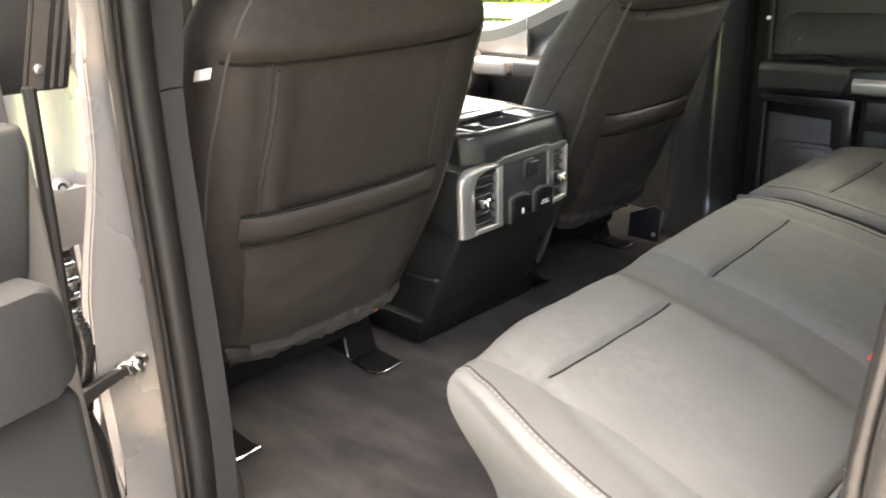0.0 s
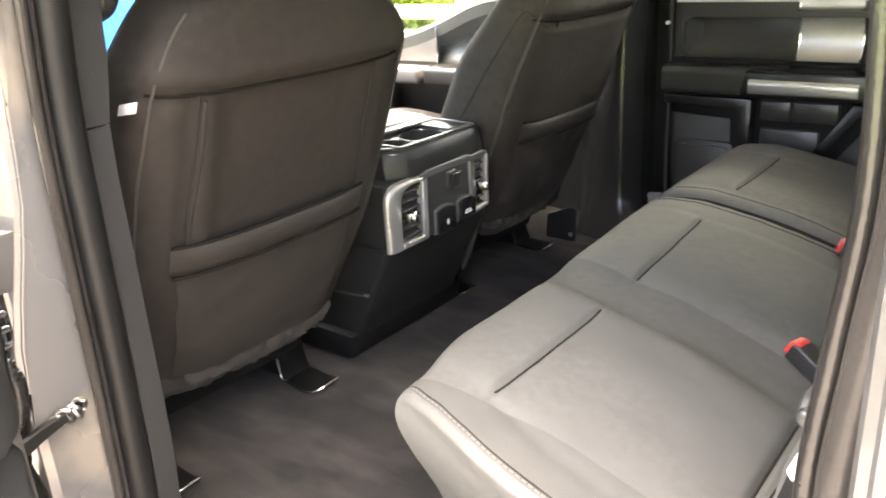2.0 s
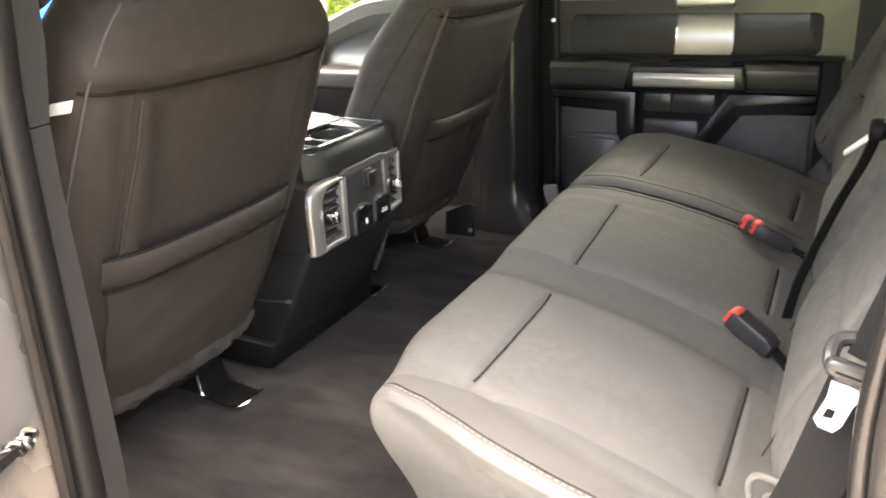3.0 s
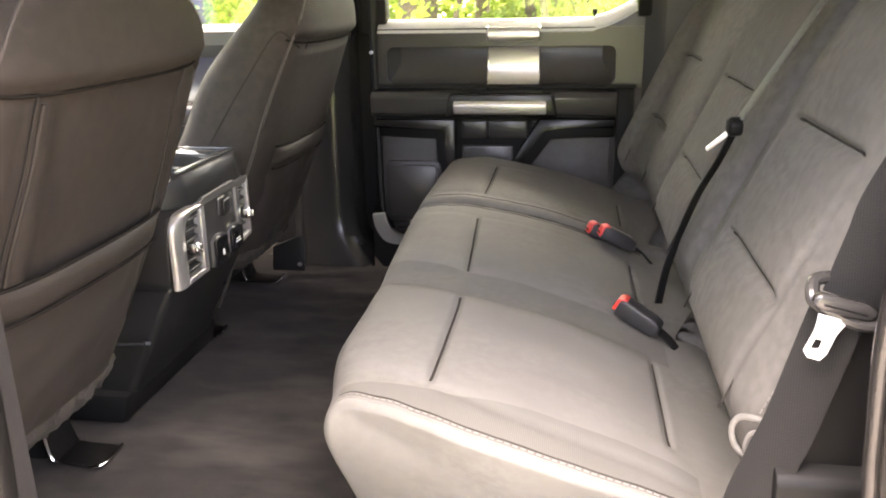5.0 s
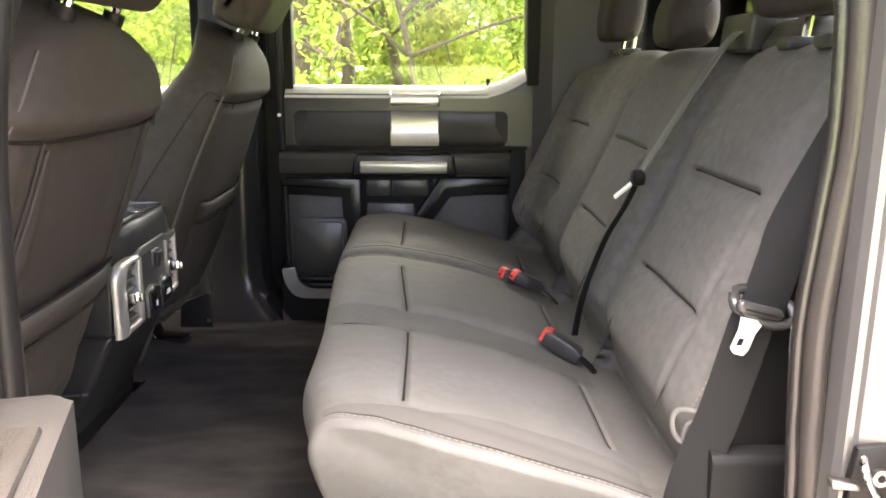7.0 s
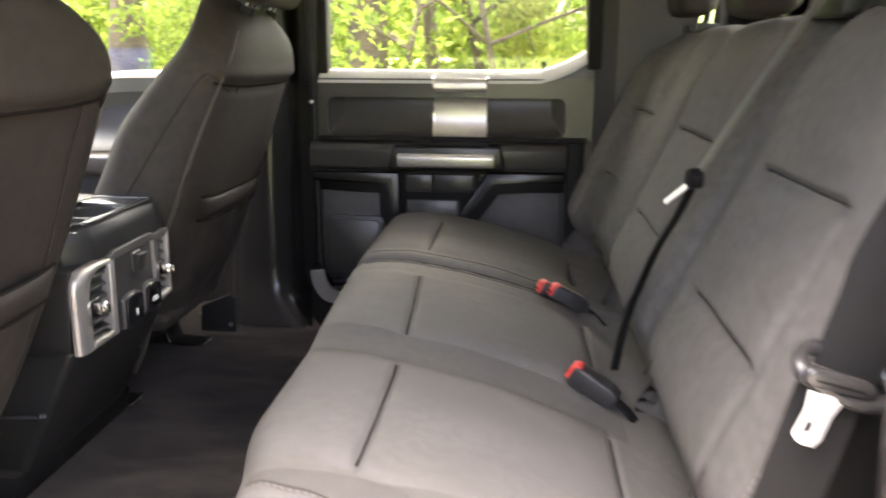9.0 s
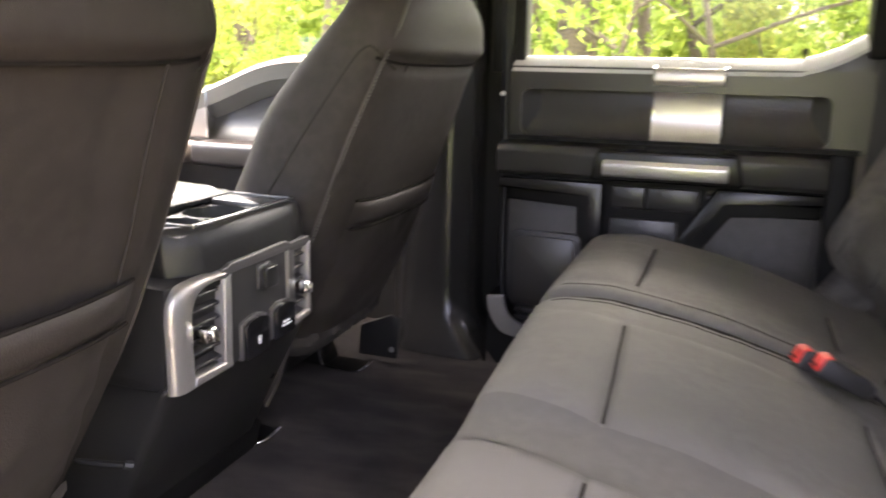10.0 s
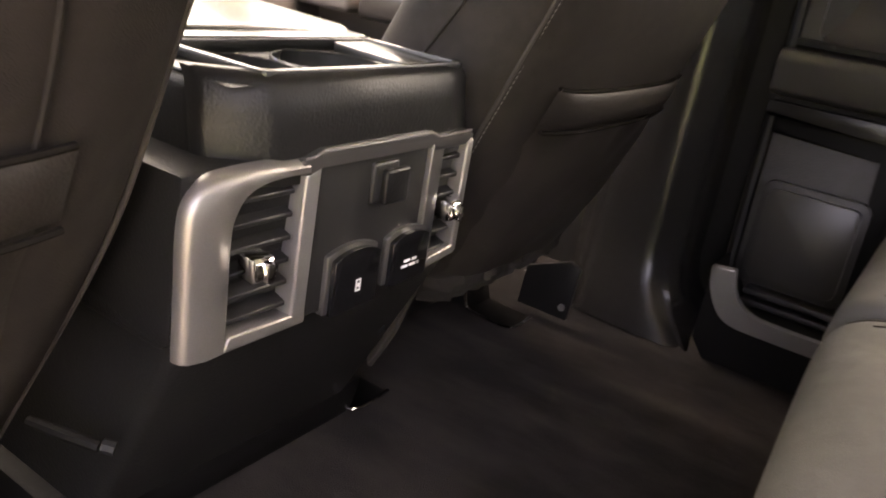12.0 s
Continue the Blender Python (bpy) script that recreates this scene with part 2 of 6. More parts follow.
def prism(pts, a0, a1, axis="y", bevel=0.004, seg=2):
    """A closed outline in two axes, pushed along the third from a0 to a1."""
    bm = bmesh.new()
    def at(p, a):
        return {"y": (p[0], a, p[1]), "x": (a, p[0], p[1]), "z": (p[0], p[1], a)}[axis]
    lo, hi = [bm.verts.new(at(p, a0)) for p in pts], [bm.verts.new(at(p, a1)) for p in pts]
    n = len(pts)
    bm.faces.new(lo), bm.faces.new(hi[::-1])
    for i in range(n):
        bm.faces.new((lo[i], hi[i], hi[(i + 1) % n], lo[(i + 1) % n]))
    if bevel:
        bmesh.ops.bevel(bm, geom=bm.edges[:], offset=bevel, segments=seg, affect="EDGES", profile=0.5)
    return bm


def frame_prism(outer, inner, a0, a1, axis="y", bevel=0.003):
    """A ring between two outlines with as many corners, pushed along an axis."""
    bm = bmesh.new()
    def at(p, a):
        return {"y": (p[0], a, p[1]), "x": (a, p[0], p[1]), "z": (p[0], p[1], a)}[axis]
    rings = [[bm.verts.new(at(p, a)) for p in o] for o, a in ((outer, a0), (outer, a1), (inner, a1), (inner, a0))]
    n = len(outer)
    for k in range(4):
        r, q = rings[k], rings[(k + 1) % 4]
        for i in range(n):
            bm.faces.new((r[i], r[(i + 1) % n], q[(i + 1) % n], q[i]))
    if bevel:
        bmesh.ops.bevel(bm, geom=[e for e in bm.edges], offset=bevel, segments=2, affect="EDGES", profile=0.5)
    return bm


def tube(pts, r, n=8, bm=None, closed=False):
    """A round bar along a line of points; r is one radius or one for each point."""
    bm = bm or bmesh.new()
    pts = [Vector(p) for p in pts]
    k = len(pts)
    rs = r if isinstance(r, (list, tuple)) else [r] * k
    rings = []
    side = None
    for i, p in enumerate(pts):
        d = (pts[(i + 1) % k] - pts[i - 1]) if closed else (pts[min(i + 1, k - 1)] - pts[max(i - 1, 0)])
        d.normalize()
        if side is None:
            side = d.orthogonal().normalized()
        side = (side - d * side.dot(d)).normalized()
        up = d.cross(side)
        rings.append([bm.verts.new(p + (side * math.cos(a) + up * math.sin(a)) * rs[i]) for a in (2 * math.pi * j / n for j in range(n))])
    for i in range(k if closed else k - 1):
        a, b = rings[i], rings[(i + 1) % k]
        for j in range(n):
            bm.faces.new((a[j], a[(j + 1) % n], b[(j + 1) % n], b[j]))
    if not closed:
        bm.faces.new(rings[0][::-1]), bm.faces.new(rings[-1])
    return bm


def strap(pts, across, width, thick=0.0015):
    """A flat band along a line of points; across gives its width's direction, one for each point."""
    bm = bmesh.new()
    pts = [Vector(p) for p in pts]
    rings = []
    for i, p in enumerate(pts):
        d = (pts[min(i + 1, len(pts) - 1)] - pts[max(i - 1, 0)]).normalized()
        a = Vector(across[i] if isinstance(across, list) else across).normalized()
        a = (a - d * a.dot(d)).normalized()
        nn = d.cross(a)
        w = width[i] if isinstance(width, list) else width
        rings.append([bm.verts.new(p + a * (w / 2) * sx + nn * thick * sy) for sx, sy in ((-1, -.4), (-.9, -1), (.9, -1), (1, -.4), (1, .4), (.9, 1), (-.9, 1), (-1, .4))])
    for a, b in zip(rings, rings[1:]):
        for j in range(8):
            bm.faces.new((a[j], a[(j + 1) % 8], b[(j + 1) % 8], b[j]))
    bm.faces.new(rings[0][::-1]), bm.faces.new(rings[-1])
    return bm


def smooth_line(pts, n=8, closed=False):
    """A Catmull-Rom line through the points."""
    pts = [Vector(p) for p in pts]
    out, k = [], len(pts)
    for i in range(k if closed else k - 1):
        a, b, c, d = (pts[(i + j) % k] if closed else pts[min(max(i + j, 0), k - 1)] for j in (-1, 0, 1, 2))
        for s in range(n):
            t = s / n
            out.append(0.5 * (2 * b + (c - a) * t + (2 * a - 5 * b + 4 * c - d) * t * t + (3 * b - a - 3 * c + d) * t ** 3))
    if not closed:
        out.append(pts[-1])
    return out


def resample(pts, step, dense=(), fine=0.0025, near=0.02):
    """Closed outline at even steps, finer where the outline passes the x values in dense."""
    out, k = [], len(pts)
    for i in range(k):
        a, b = pts[i], pts[(i + 1) % k]
        L = (b - a).length
        mid = (a + b) / 2
        s = fine if any(abs(mid.x - x) < near + L / 2 and mid.y > zz for x, zz in dense) else step
        m = max(1, math.ceil(L / s))
        out += [a.lerp(b, j / m) for j in range(m)]
    return out


def sweep(profile, y0, y1, r, step=0.02, shape=None, bm=None, extra=(), far=None):
    """An upholstered block: an outline in x and z carried along y, with rounded ends; shape() moves each point."""
    bm = bm or bmesh.new()
    n = len(profile)
    norms = []
    area = sum(profile[i].x * profile[(i + 1) % n].y - profile[(i + 1) % n].x * profile[i].y for i in range(n))
    sg = 1 if area > 0 else -1
    for i in range(n):
        d = (profile[(i + 1) % n] - profile[i - 1]).normalized()
        norms.append(Vector((d.y, -d.x)) * sg)
    ys = [y0 + r * (1 - math.cos(a)) for a in np.linspace(0, math.pi / 2, 7)]
    m = max(2, math.ceil((y1 - y0 - 2 * r) / step))
    ys += [y0 + r + (y1 - y0 - 2 * r) * j / m for j in range(1, m)]
    r1 = far or r
    ys += [y1 - r1 * (1 - math.cos(a)) for a in np.linspace(math.pi / 2, 0, 9)]
    ys = sorted(set(ys + list(extra)))
    rings = []
    for y in ys:
        d, rr = (y - y0, r) if y - y0 < y1 - y else (y1 - y, r1)
        e = rr - math.sqrt(max(rr * rr - (rr - d) ** 2, 0)) if d < rr else 0
        ring = []
        for p, nn in zip(profile, norms):
            q = Vector((p.x - nn.x * e, y, p.y - nn.y * e))
            ring.append(bm.verts.new(shape(q) if shape else q))
        rings.append(ring)
    for a, b in zip(rings, rings[1:]):
        for j in range(n):
            bm.faces.new((a[j], a[(j + 1) % n], b[(j + 1) % n], b[j]))
    for ring in (rings[0][::-1], rings[-1]):
        c = bm.verts.new(sum((v.co for v in ring), Vector()) / n)
        for j in range(n):
            bm.faces.new((ring[j], ring[(j + 1) % n], c))
    return bm


def outline(pts, n=6):
    """A smooth closed outline through points in x and z."""
    return [Vector((p.x, p.y)) for p in smooth_line([(x, z, 0) for x, z in pts], n, closed=True)]


def step01(a, b, x):
    t = min(max((x - a) / (b - a), 0), 1)
    return t * t * (3 - 2 * t)


def bell(x, c, s):
    return math.exp(-((x - c) / s) ** 2)


def window(y, a, b, s=0.012):
    return step01(a - s, a + s, y) * (1 - step01(b - s, b + s, y))


def stitches(line, name, parent, r=0.0013, dash=0.007, gap=0.004):
    """Short threads along a line."""
    bm = bmesh.new()
    pts = [Vector(p) for p in line]
    acc, on, start = 0.0, True, pts[0]
    cur = pts[0]
    for q in pts[1:]:
        seg = (q - cur).length
        while seg > 1e-6:
            need = (dash if on else gap) - acc
            if seg < need:
                acc += seg
                cur = q
                seg = 0
            else:
                cur = cur.lerp(q, need / seg)
                seg = (q - cur).length
                if on:
                    tube([start, cur], r, 5, bm)
                else:
                    start = cur
                on, acc = not on, 0.0
    return part(name, bm, thread, parent, "pale stitching thread")


# ---- ground ----
FLOOR = 0.978
bm = bmesh.new()
bmesh.ops.create_grid(bm, x_segments=60, y_segments=60, size=300)
for v in bm.verts:
    d = v.co.length
    v.co.z = 0.15 + 0.9 * step01(25, 120, d) * noise.noise(v.co * 0.02)
tagged(part("ground", bm, grass), "mown green grass around the parked pickup", "grass", kind="structure")

# unseen ground, added to bounce neutral light into the cab
tagged(part("bounce_strip", box(-60, 60, -9, 3.4, 0.10, 0.162, 0), gravel), "grey gravel strip, unseen, added to bounce light into the cab", "driveway", kind="structure")

# ---- cab floor and headliner ----
bm = bmesh.new()
NX, NY = 110, 100
grid = [[None] * (NY + 1) for _ in range(NX + 1)]
for i in range(NX + 1):
    for j in range(NY + 1):
        x, y = -2.1 + 2.45 * i / NX, 0.30 + 1.62 * j / NY
        z = FLOOR + 0.004 * noise.noise((x * 9, y * 9, 0)) + 0.003 * noise.noise((x * 25, y * 25, 3))
        z += 0.04 * step01(1.80, 1.92, y) + 0.015 * step01(0.36, 0.30, y)
        grid[i][j] = bm.verts.new((x, y, z))
for i in range(NX):
    for j in range(NY):
        bm.faces.new((grid[i][j], grid[i + 1][j], grid[i + 1][j + 1], grid[i][j + 1]))
tagged(part("floor", bm, carpet), "dark brown worn carpet on the cab floor", "carpet", kind="structure")
tagged(part("cab_underside", box(-2.3, 0.55, 0.12, 2.02, 0.80, 0.955, 0.01), plastic_deep), "dark steel underside beneath the cab carpet", "underbody", kind="structure")
tagged(part("ceiling", prism([(-1.55, 2.06), (-1.35, 2.10), (0.30, 2.10), (0.45, 2.04), (0.45, 2.07), (0.30, 2.13), (-1.35, 2.13), (-1.55, 2.09)], 0.30, 1.86, "y", 0.004), headliner), "light grey cloth headliner under the roof", "headliner", kind="structure")

# ---- cab body: roof, pillars, sills ----
cab = thing("pickup_cab", "silver pickup cab shell with dark inner trim", "pickup truck", kind="structure")
part("roof", prism([(-1.62, 2.08), (-1.35, 2.14), (0.32, 2.14), (0.52, 2.06), (0.52, 2.10), (0.32, 2.18), (-1.35, 2.18), (-1.66, 2.11)], 0.22, 1.94, "y", 0.01), paint, cab)
for name, y0, y1 in (("roof_rail", 0.20, 0.30), ("roof_rail", 1.86, 1.96)):
    part(name, box(-1.5, 0.50, y0, y1, 2.03, 2.12, 0.02, 3), plastic, cab, "dark roof rail trim")
part("sill", box(-0.80, 0.20, 0.16, 0.31, 0.86, 0.985, 0.015, 3), paint, cab, "painted door sill")
part("sill_plate", box(-0.72, 0.10, 0.235, 0.335, 0.983, 0.998, 0.006), plastic, cab, "black plastic scuff plate")
part("sill", box(-2.0, 0.45, 1.86, 2.03, 0.86, 1.00, 0.015, 3), paint, cab, "painted door sill")
part("rear_wall", prism([(0.30, 0.95), (0.36, 0.95), (0.345, 1.72), (0.289, 1.72)], 0.14, 2.02, "y", 0.006), plastic, cab, "dark trim of the cab's rear wall")
part("rear_header", prism([(0.27, 2.00), (0.40, 2.00), (0.40, 2.08), (0.27, 2.08)], 0.14, 2.02, "y", 0.006), plastic, cab)
for y0, y1 in ((0.14, 0.30), (1.895, 2.02)):
    part("rear_quarter_pillar", prism([(0.283, 1.70), (0.304, 1.70), (0.298, 2.04), (0.277, 2.04)], y0, y1, "y", 0.006), plastic, cab)
part("firewall", box(-2.12, -2.06, 0.14, 2.02, 0.95, 1.50, 0.01), plastic, cab)
for y in (0.22, 1.90):
    part("windscreen_pillar", tube([(-2.06, y, 1.50), (-1.82, y + (0.02 if y < 1 else -0.02), 1.82), (-1.50, y + (0.05 if y < 1 else -0.05), 2.08)], 0.045, 10), plastic, cab, "dark windscreen pillar trim")
g = part("windscreen", prism([(-2.08, 1.50), (-2.07, 1.50), (-1.50, 2.08), (-1.51, 2.08)], 0.24, 1.90, "y", 0), glass, cab)
g.visible_shadow = False
g = part("rear_glass", prism([(0.291, 1.715), (0.295, 1.715), (0.289, 2.01), (0.285, 2.01)], 0.295, 1.90, "y", 0), tinted_dark, cab, "tinted rear window")


def ribbon(lines, thick_dir=None):
    """A skin between lines that have as many points each."""
    bm = bmesh.new()
    rows = [[bm.verts.new(p) for p in l] for l in lines]
    for a, b in zip(rows, rows[1:]):
        for j in range(len(a) - 1):
            bm.faces.new((a[j], a[j + 1], b[j + 1], b[j]))
    return bm


def solid(bm, thick):
    bmesh.ops.recalc_face_normals(bm, faces=bm.faces)
    bmesh.ops.solidify(bm, geom=bm.faces[:], thickness=thick)
    return bm


def pillar(sections):
    """A closed pillar through plan outlines at several heights: [(z, [(x, y), ...]), ...]."""
    bm = bmesh.new()
    rows = [[bm.verts.new((x, y, z)) for x, y in o] for z, o in sections]
    n = len(rows[0])
    for a, b in zip(rows, rows[1:]):
        for j in range(n):
            bm.faces.new((a[j], a[(j + 1) % n], b[(j + 1) % n], b[j]))
    bm.faces.new(rows[0][::-1]), bm.faces.new(rows[-1])
    return bm


# near door opening, front side: painted jamb, seals and trim
def jamb_front(z):
    return -0.05 * step01(1.15, 0.95, z)


secs = []
for z in np.linspace(0.90, 2.08, 24):
    d = jamb_front(z) + 0.030 * step01(1.60, 1.95, z)
    yo = 0.166 + 0.046 * step01(1.36, 1.62, z) + 0.02 * step01(1.62, 1.85, z)
    secs.append((z, [(-0.712 + d, 0.300), (-0.706 + d, 0.245), (-0.702 + d, yo + 0.010), (-0.705 + d, yo), (-0.726 + d, yo - 0.004), (-0.770 + d, yo - 0.008), (-0.812 + d, yo - 0.018), (-0.835 + d, yo - 0.045), (-0.850 + d, 0.110), (-0.93 + d, 0.100), (-0.96 + d, 0.30)]))
bm = pillar(secs)
bmesh.ops.bevel(bm, geom=[e for e in bm.edges if abs((e.verts[0].co - e.verts[1].co).z) > 0.01], offset=0.006, segments=2, affect="EDGES")
part("door_jamb", bm, dirt_paint, cab, "silver painted jamb with dusty sealer", split=50)


def seal_line(y, dx=0.0):
    return smooth_line([(-0.745 + dx, y, 0.99), (-0.712 + dx, y, 1.10), (-0.697 + dx, y, 1.30), (-0.691 + dx, y, 1.50), (-0.684 + dx, y, 1.65), (-0.664 + dx, y, 1.78), (-0.642 + dx, y, 1.90), (-0.60 + dx, y, 2.02), (-0.50 + dx, y, 2.045), (-0.30, y, 2.05)], 6)


def rear_line(y, dx=0.0):
    return smooth_line([(-0.30, y, 2.05), (-0.10, y, 2.045), (0.02 + dx, y, 2.00), (0.055 + dx, y, 1.90), (0.0715 + dx, y, 1.78), (0.0775 + dx, y, 1.67), (0.0715 + dx, y, 1.58), (0.0650 + dx, y, 1.48), (0.0700 + dx, y, 1.38), (0.0760 + dx, y, 1.28), (0.068 + dx, y, 1.12), (0.03 + dx, y, 1.01)], 6)


def flat_seal(line, wx, wy, n=14):
    """A soft seal of oval section along an upright line."""
    bm = tube(line, 1.0, n)
    k = 0
    bm.verts.ensure_lookup_table()
    for c in line:
        for v in bm.verts[k:k + n]:
            d = v.co - c
            v.co = c + Vector((d.x * wx, d.y * wy, d.z * wx))
        k += n
    return bm


seal = part("door_seal", flat_seal(seal_line(0.2695, 0.002), 0.012, 0.0165), rubber, cab, "wide black rubber door seal")
part("seal_lip", tube(seal_line(0.2375, 0.004), 0.0056, 10), rubber_taupe, seal, "taupe seal lip")
part("seal_lip", tube(seal_line(0.2485, 0.001), 0.0048, 10), rubber_worn, seal, "worn inner seal lip")
part("rear_seal", tube(rear_line(0.300, -0.010), 0.0068, 12), rubber_worn, seal, "glossy black rubber seal")
part("weatherstrip", tube(rear_line(0.297, 0.008), 0.0128, 16), rubber_taupe, seal, "taupe weatherstrip beside the seal")

# near front pillar trim, upper and lower halves with a joint between them
for z0, z1, nm in ((0.985, 1.6295, "pillar_trim"), (1.6318, 2.06, "pillar_trim")):
    secs = []
    for z in np.linspace(z0, z1, 12):
        f = 0.07 * step01(1.25, 0.98, z)
        secs.append((z, [(-0.696 - f * 0.3 + 0.03 * step01(1.60, 1.95, z), 0.288), (-0.702 - f * 0.3 + 0.02 * step01(1.60, 1.95, z), 0.322 + 0.014 * step01(1.60, 1.72, z)), (-0.755, 0.338 + f * 0.2 + 0.016 * step01(1.60, 1.72, z)), (-0.86 - f, 0.340 + f * 0.2), (-0.94 - f, 0.33), (-0.96 - f, 0.305)]))
    bm = pillar(secs)
    part(nm, bm, plastic, cab, "dark grained pillar trim", split=25)
part("grab_handle", tube(smooth_line([(-0.760, 0.330, 1.768), (-0.736, 0.340, 1.752), (-0.714, 0.346, 1.756), (-0.700, 0.349, 1.778), (-0.686, 0.350, 1.83), (-0.672, 0.348, 1.90), (-0.657, 0.345, 1.97), (-0.66, 0.345, 2.02)], 6), 0.017, 10), pillar_plastic, cab, "black moulded grab handle")

# door hardware on the jamb
h = part("hinge", prism([(0.10, 1.472), (0.188, 1.472), (0.206, 1.486), (0.208, 1.520), (0.193, 1.534), (0.186, 1.552), (0.166, 1.553), (0.158, 1.538), (0.10, 1.540)], -0.775, -0.712, "x", 0.012, 4), paint, cab, "silver painted hinge lug")
part("hinge_eye", tube([(-0.7145, 0.176 + 0.004 * math.cos(a), 1.542 + 0.005 * math.sin(a)) for a in np.linspace(0, 2 * math.pi, 14, endpoint=False)], 0.0022, 6, closed=True), plastic_deep, h, "dark pivot hole")
low = part("hinge", box(-0.800, -0.728, 0.125, 0.190, 1.395, 1.465, 0.008, 3), steel, cab, "stacked steel hinge leaves")
for k in range(4):
    part("hinge_leaf", box(-0.744, -0.714, 0.140, 0.198 - 0.005 * (k % 2), 1.398 + 0.018 * k, 1.407 + 0.018 * k, 0.003), chrome, low)
part("hinge_pin", tube([(-0.720, 0.178, 1.388), (-0.720, 0.178, 1.478)], 0.008, 10), chrome, low)
part("bolt", tube([(-0.718, 0.150, 1.43), (-0.706, 0.150, 1.43)], 0.012, 6), rubber, low)
dc = part("door_check", strap(smooth_line([(-0.690, 0.196, 1.325), (-0.690, 0.168, 1.319), (-0.690, 0.135, 1.308), (-0.695, 0.07, 1.285)], 4), (0, 0.2, 1), [0.010, 0.011, 0.012, 0.013, 0.014, 0.015, 0.016, 0.017, 0.018, 0.018, 0.018, 0.018, 0.018], 0.005), rubber, cab, "dark steel door check strap")
for k, (yy, zz) in enumerate(((0.214, 1.327), (0.204, 1.324), (0.195, 1.325), (0.187, 1.322))):
    part("check_link", tube([(-0.692 + 0.004 * math.sin(2 * a), yy + 0.0075 * math.cos(a), zz + (0.010 - 0.0015 * k) * math.sin(a)) for a in np.linspace(0, 2 * math.pi, 14, endpoint=False)], 0.0028, 6, closed=True), steel, dc, "worn steel link")
part("bolt", tube([(-0.703, 0.215, 1.327), (-0.694, 0.215, 1.327)], 0.006, 6), rubber, dc)
bl = smooth_line([(-0.730, 0.154, 1.415), (-0.718, 0.162, 1.385), (-0.714, 0.161, 1.355), (-0.714, 0.152, 1.320), (-0.716, 0.146, 1.28)], 5)
bm = bmesh.new()
tube(bl, 0.009, 10, bm)
for p, q in zip(bl, bl[1:]):
    for f in (0.0, 0.5):
        c = p.lerp(q, f)
        e = (q - p).normalized() * 0.0014
        tube([c - e, c + e], 0.0128, 12, bm)
part("wiring_boot", bm, rubber_worn, cab, "ribbed black wiring boot")
part("boot_sleeve", tube(smooth_line([(-0.716, 0.146, 1.285), (-0.718, 0.150, 1.21), (-0.722, 0.154, 1.12), (-0.735, 0.160, 1.0)], 5), [0.010, 0.011, 0.013, 0.015, 0.017] + [0.018] * 11, 10), rubber, cab, "smooth black rubber sleeve")

# near door opening, rear side: jamb, striker
secs = []
for z in np.linspace(0.90, 2.08, 24):
    b = 0.02 * bell(z, 1.62, 0.12)
    secs.append((z, [(0.085, 0.300), (0.084, 0.262), (0.088, 0.252), (0.094, 0.2505), (0.097, 0.246), (0.125 + b, 0.238), (0.170 + b, 0.225), (0.195, 0.185), (0.200, 0.110), (0.42, 0.100), (0.42, 0.300)]))
bm = pillar(secs)
bmesh.ops.bevel(bm, geom=[e for e in bm.edges if abs((e.verts[0].co - e.verts[1].co).z) > 0.01], offset=0.003, segments=2, affect="EDGES")
part("rear_jamb", bm, paint, cab, "silver painted rear door jamb", split=50)
st = part("striker", prism([(0.091, 1.384), (0.140, 1.390), (0.150, 1.330), (0.086, 1.326), (0.088, 1.352)], 0.2345, 0.2445, "y", 0.003), rubber, cab, "dark striker plate with a bright loop")
part("striker_loop", tube(smooth_line([(0.098, 0.236, 1.374), (0.095, 0.224, 1.366), (0.099, 0.218, 1.352), (0.108, 0.220, 1.340), (0.118, 0.236, 1.334)], 5), 0.0035, 8), chrome, st, "bright striker loop")
part("bolt", tube([(0.1135, 0.238, 1.356), (0.1135, 0.229, 1.356)], 0.0085, 12), steel, st)
part("bolt_socket", tube([(0.1135, 0.230, 1.356), (0.1135, 0.2284, 1.356)], 0.0040, 6), plastic_deep, st)
part("striker_prong", prism([(0.066, 1.356), (0.093, 1.352), (0.095, 1.344), (0.067, 1.347)], 0.226, 0.240, "y", 0.003, 2), steel, st, "worn steel prong")
part("quarter_trim", pillar([(z, [(0.090, 0.305), (0.13, 0.335), (0.20, 0.345), (0.30, 0.345), (0.30, 0.305)]) for z in (1.345, 1.6, 1.9, 2.05)]), plastic, cab, "dark quarter trim", split=25)
part("quarter_panel", prism([(0.022, 1.285), (0.060, 1.43), (0.085, 1.50), (0.175, 1.70), (0.30, 1.70), (0.30, 1.285)], 0.404, 0.4105, "y", 0.002), plastic_deep, cab, "black inner quarter panel")
part("wheel_arch_trim", prism([(0.4105, 1.306), (0.389, 1.296), (0.384, 1.288), (0.384, 0.985), (0.4105, 0.985)], 0.016, 0.36, "x", 0.003, 2), plastic_deep, cab, "black moulded lower quarter trim")

# far side: middle pillar between the doors, and the rear quarter
secs = []
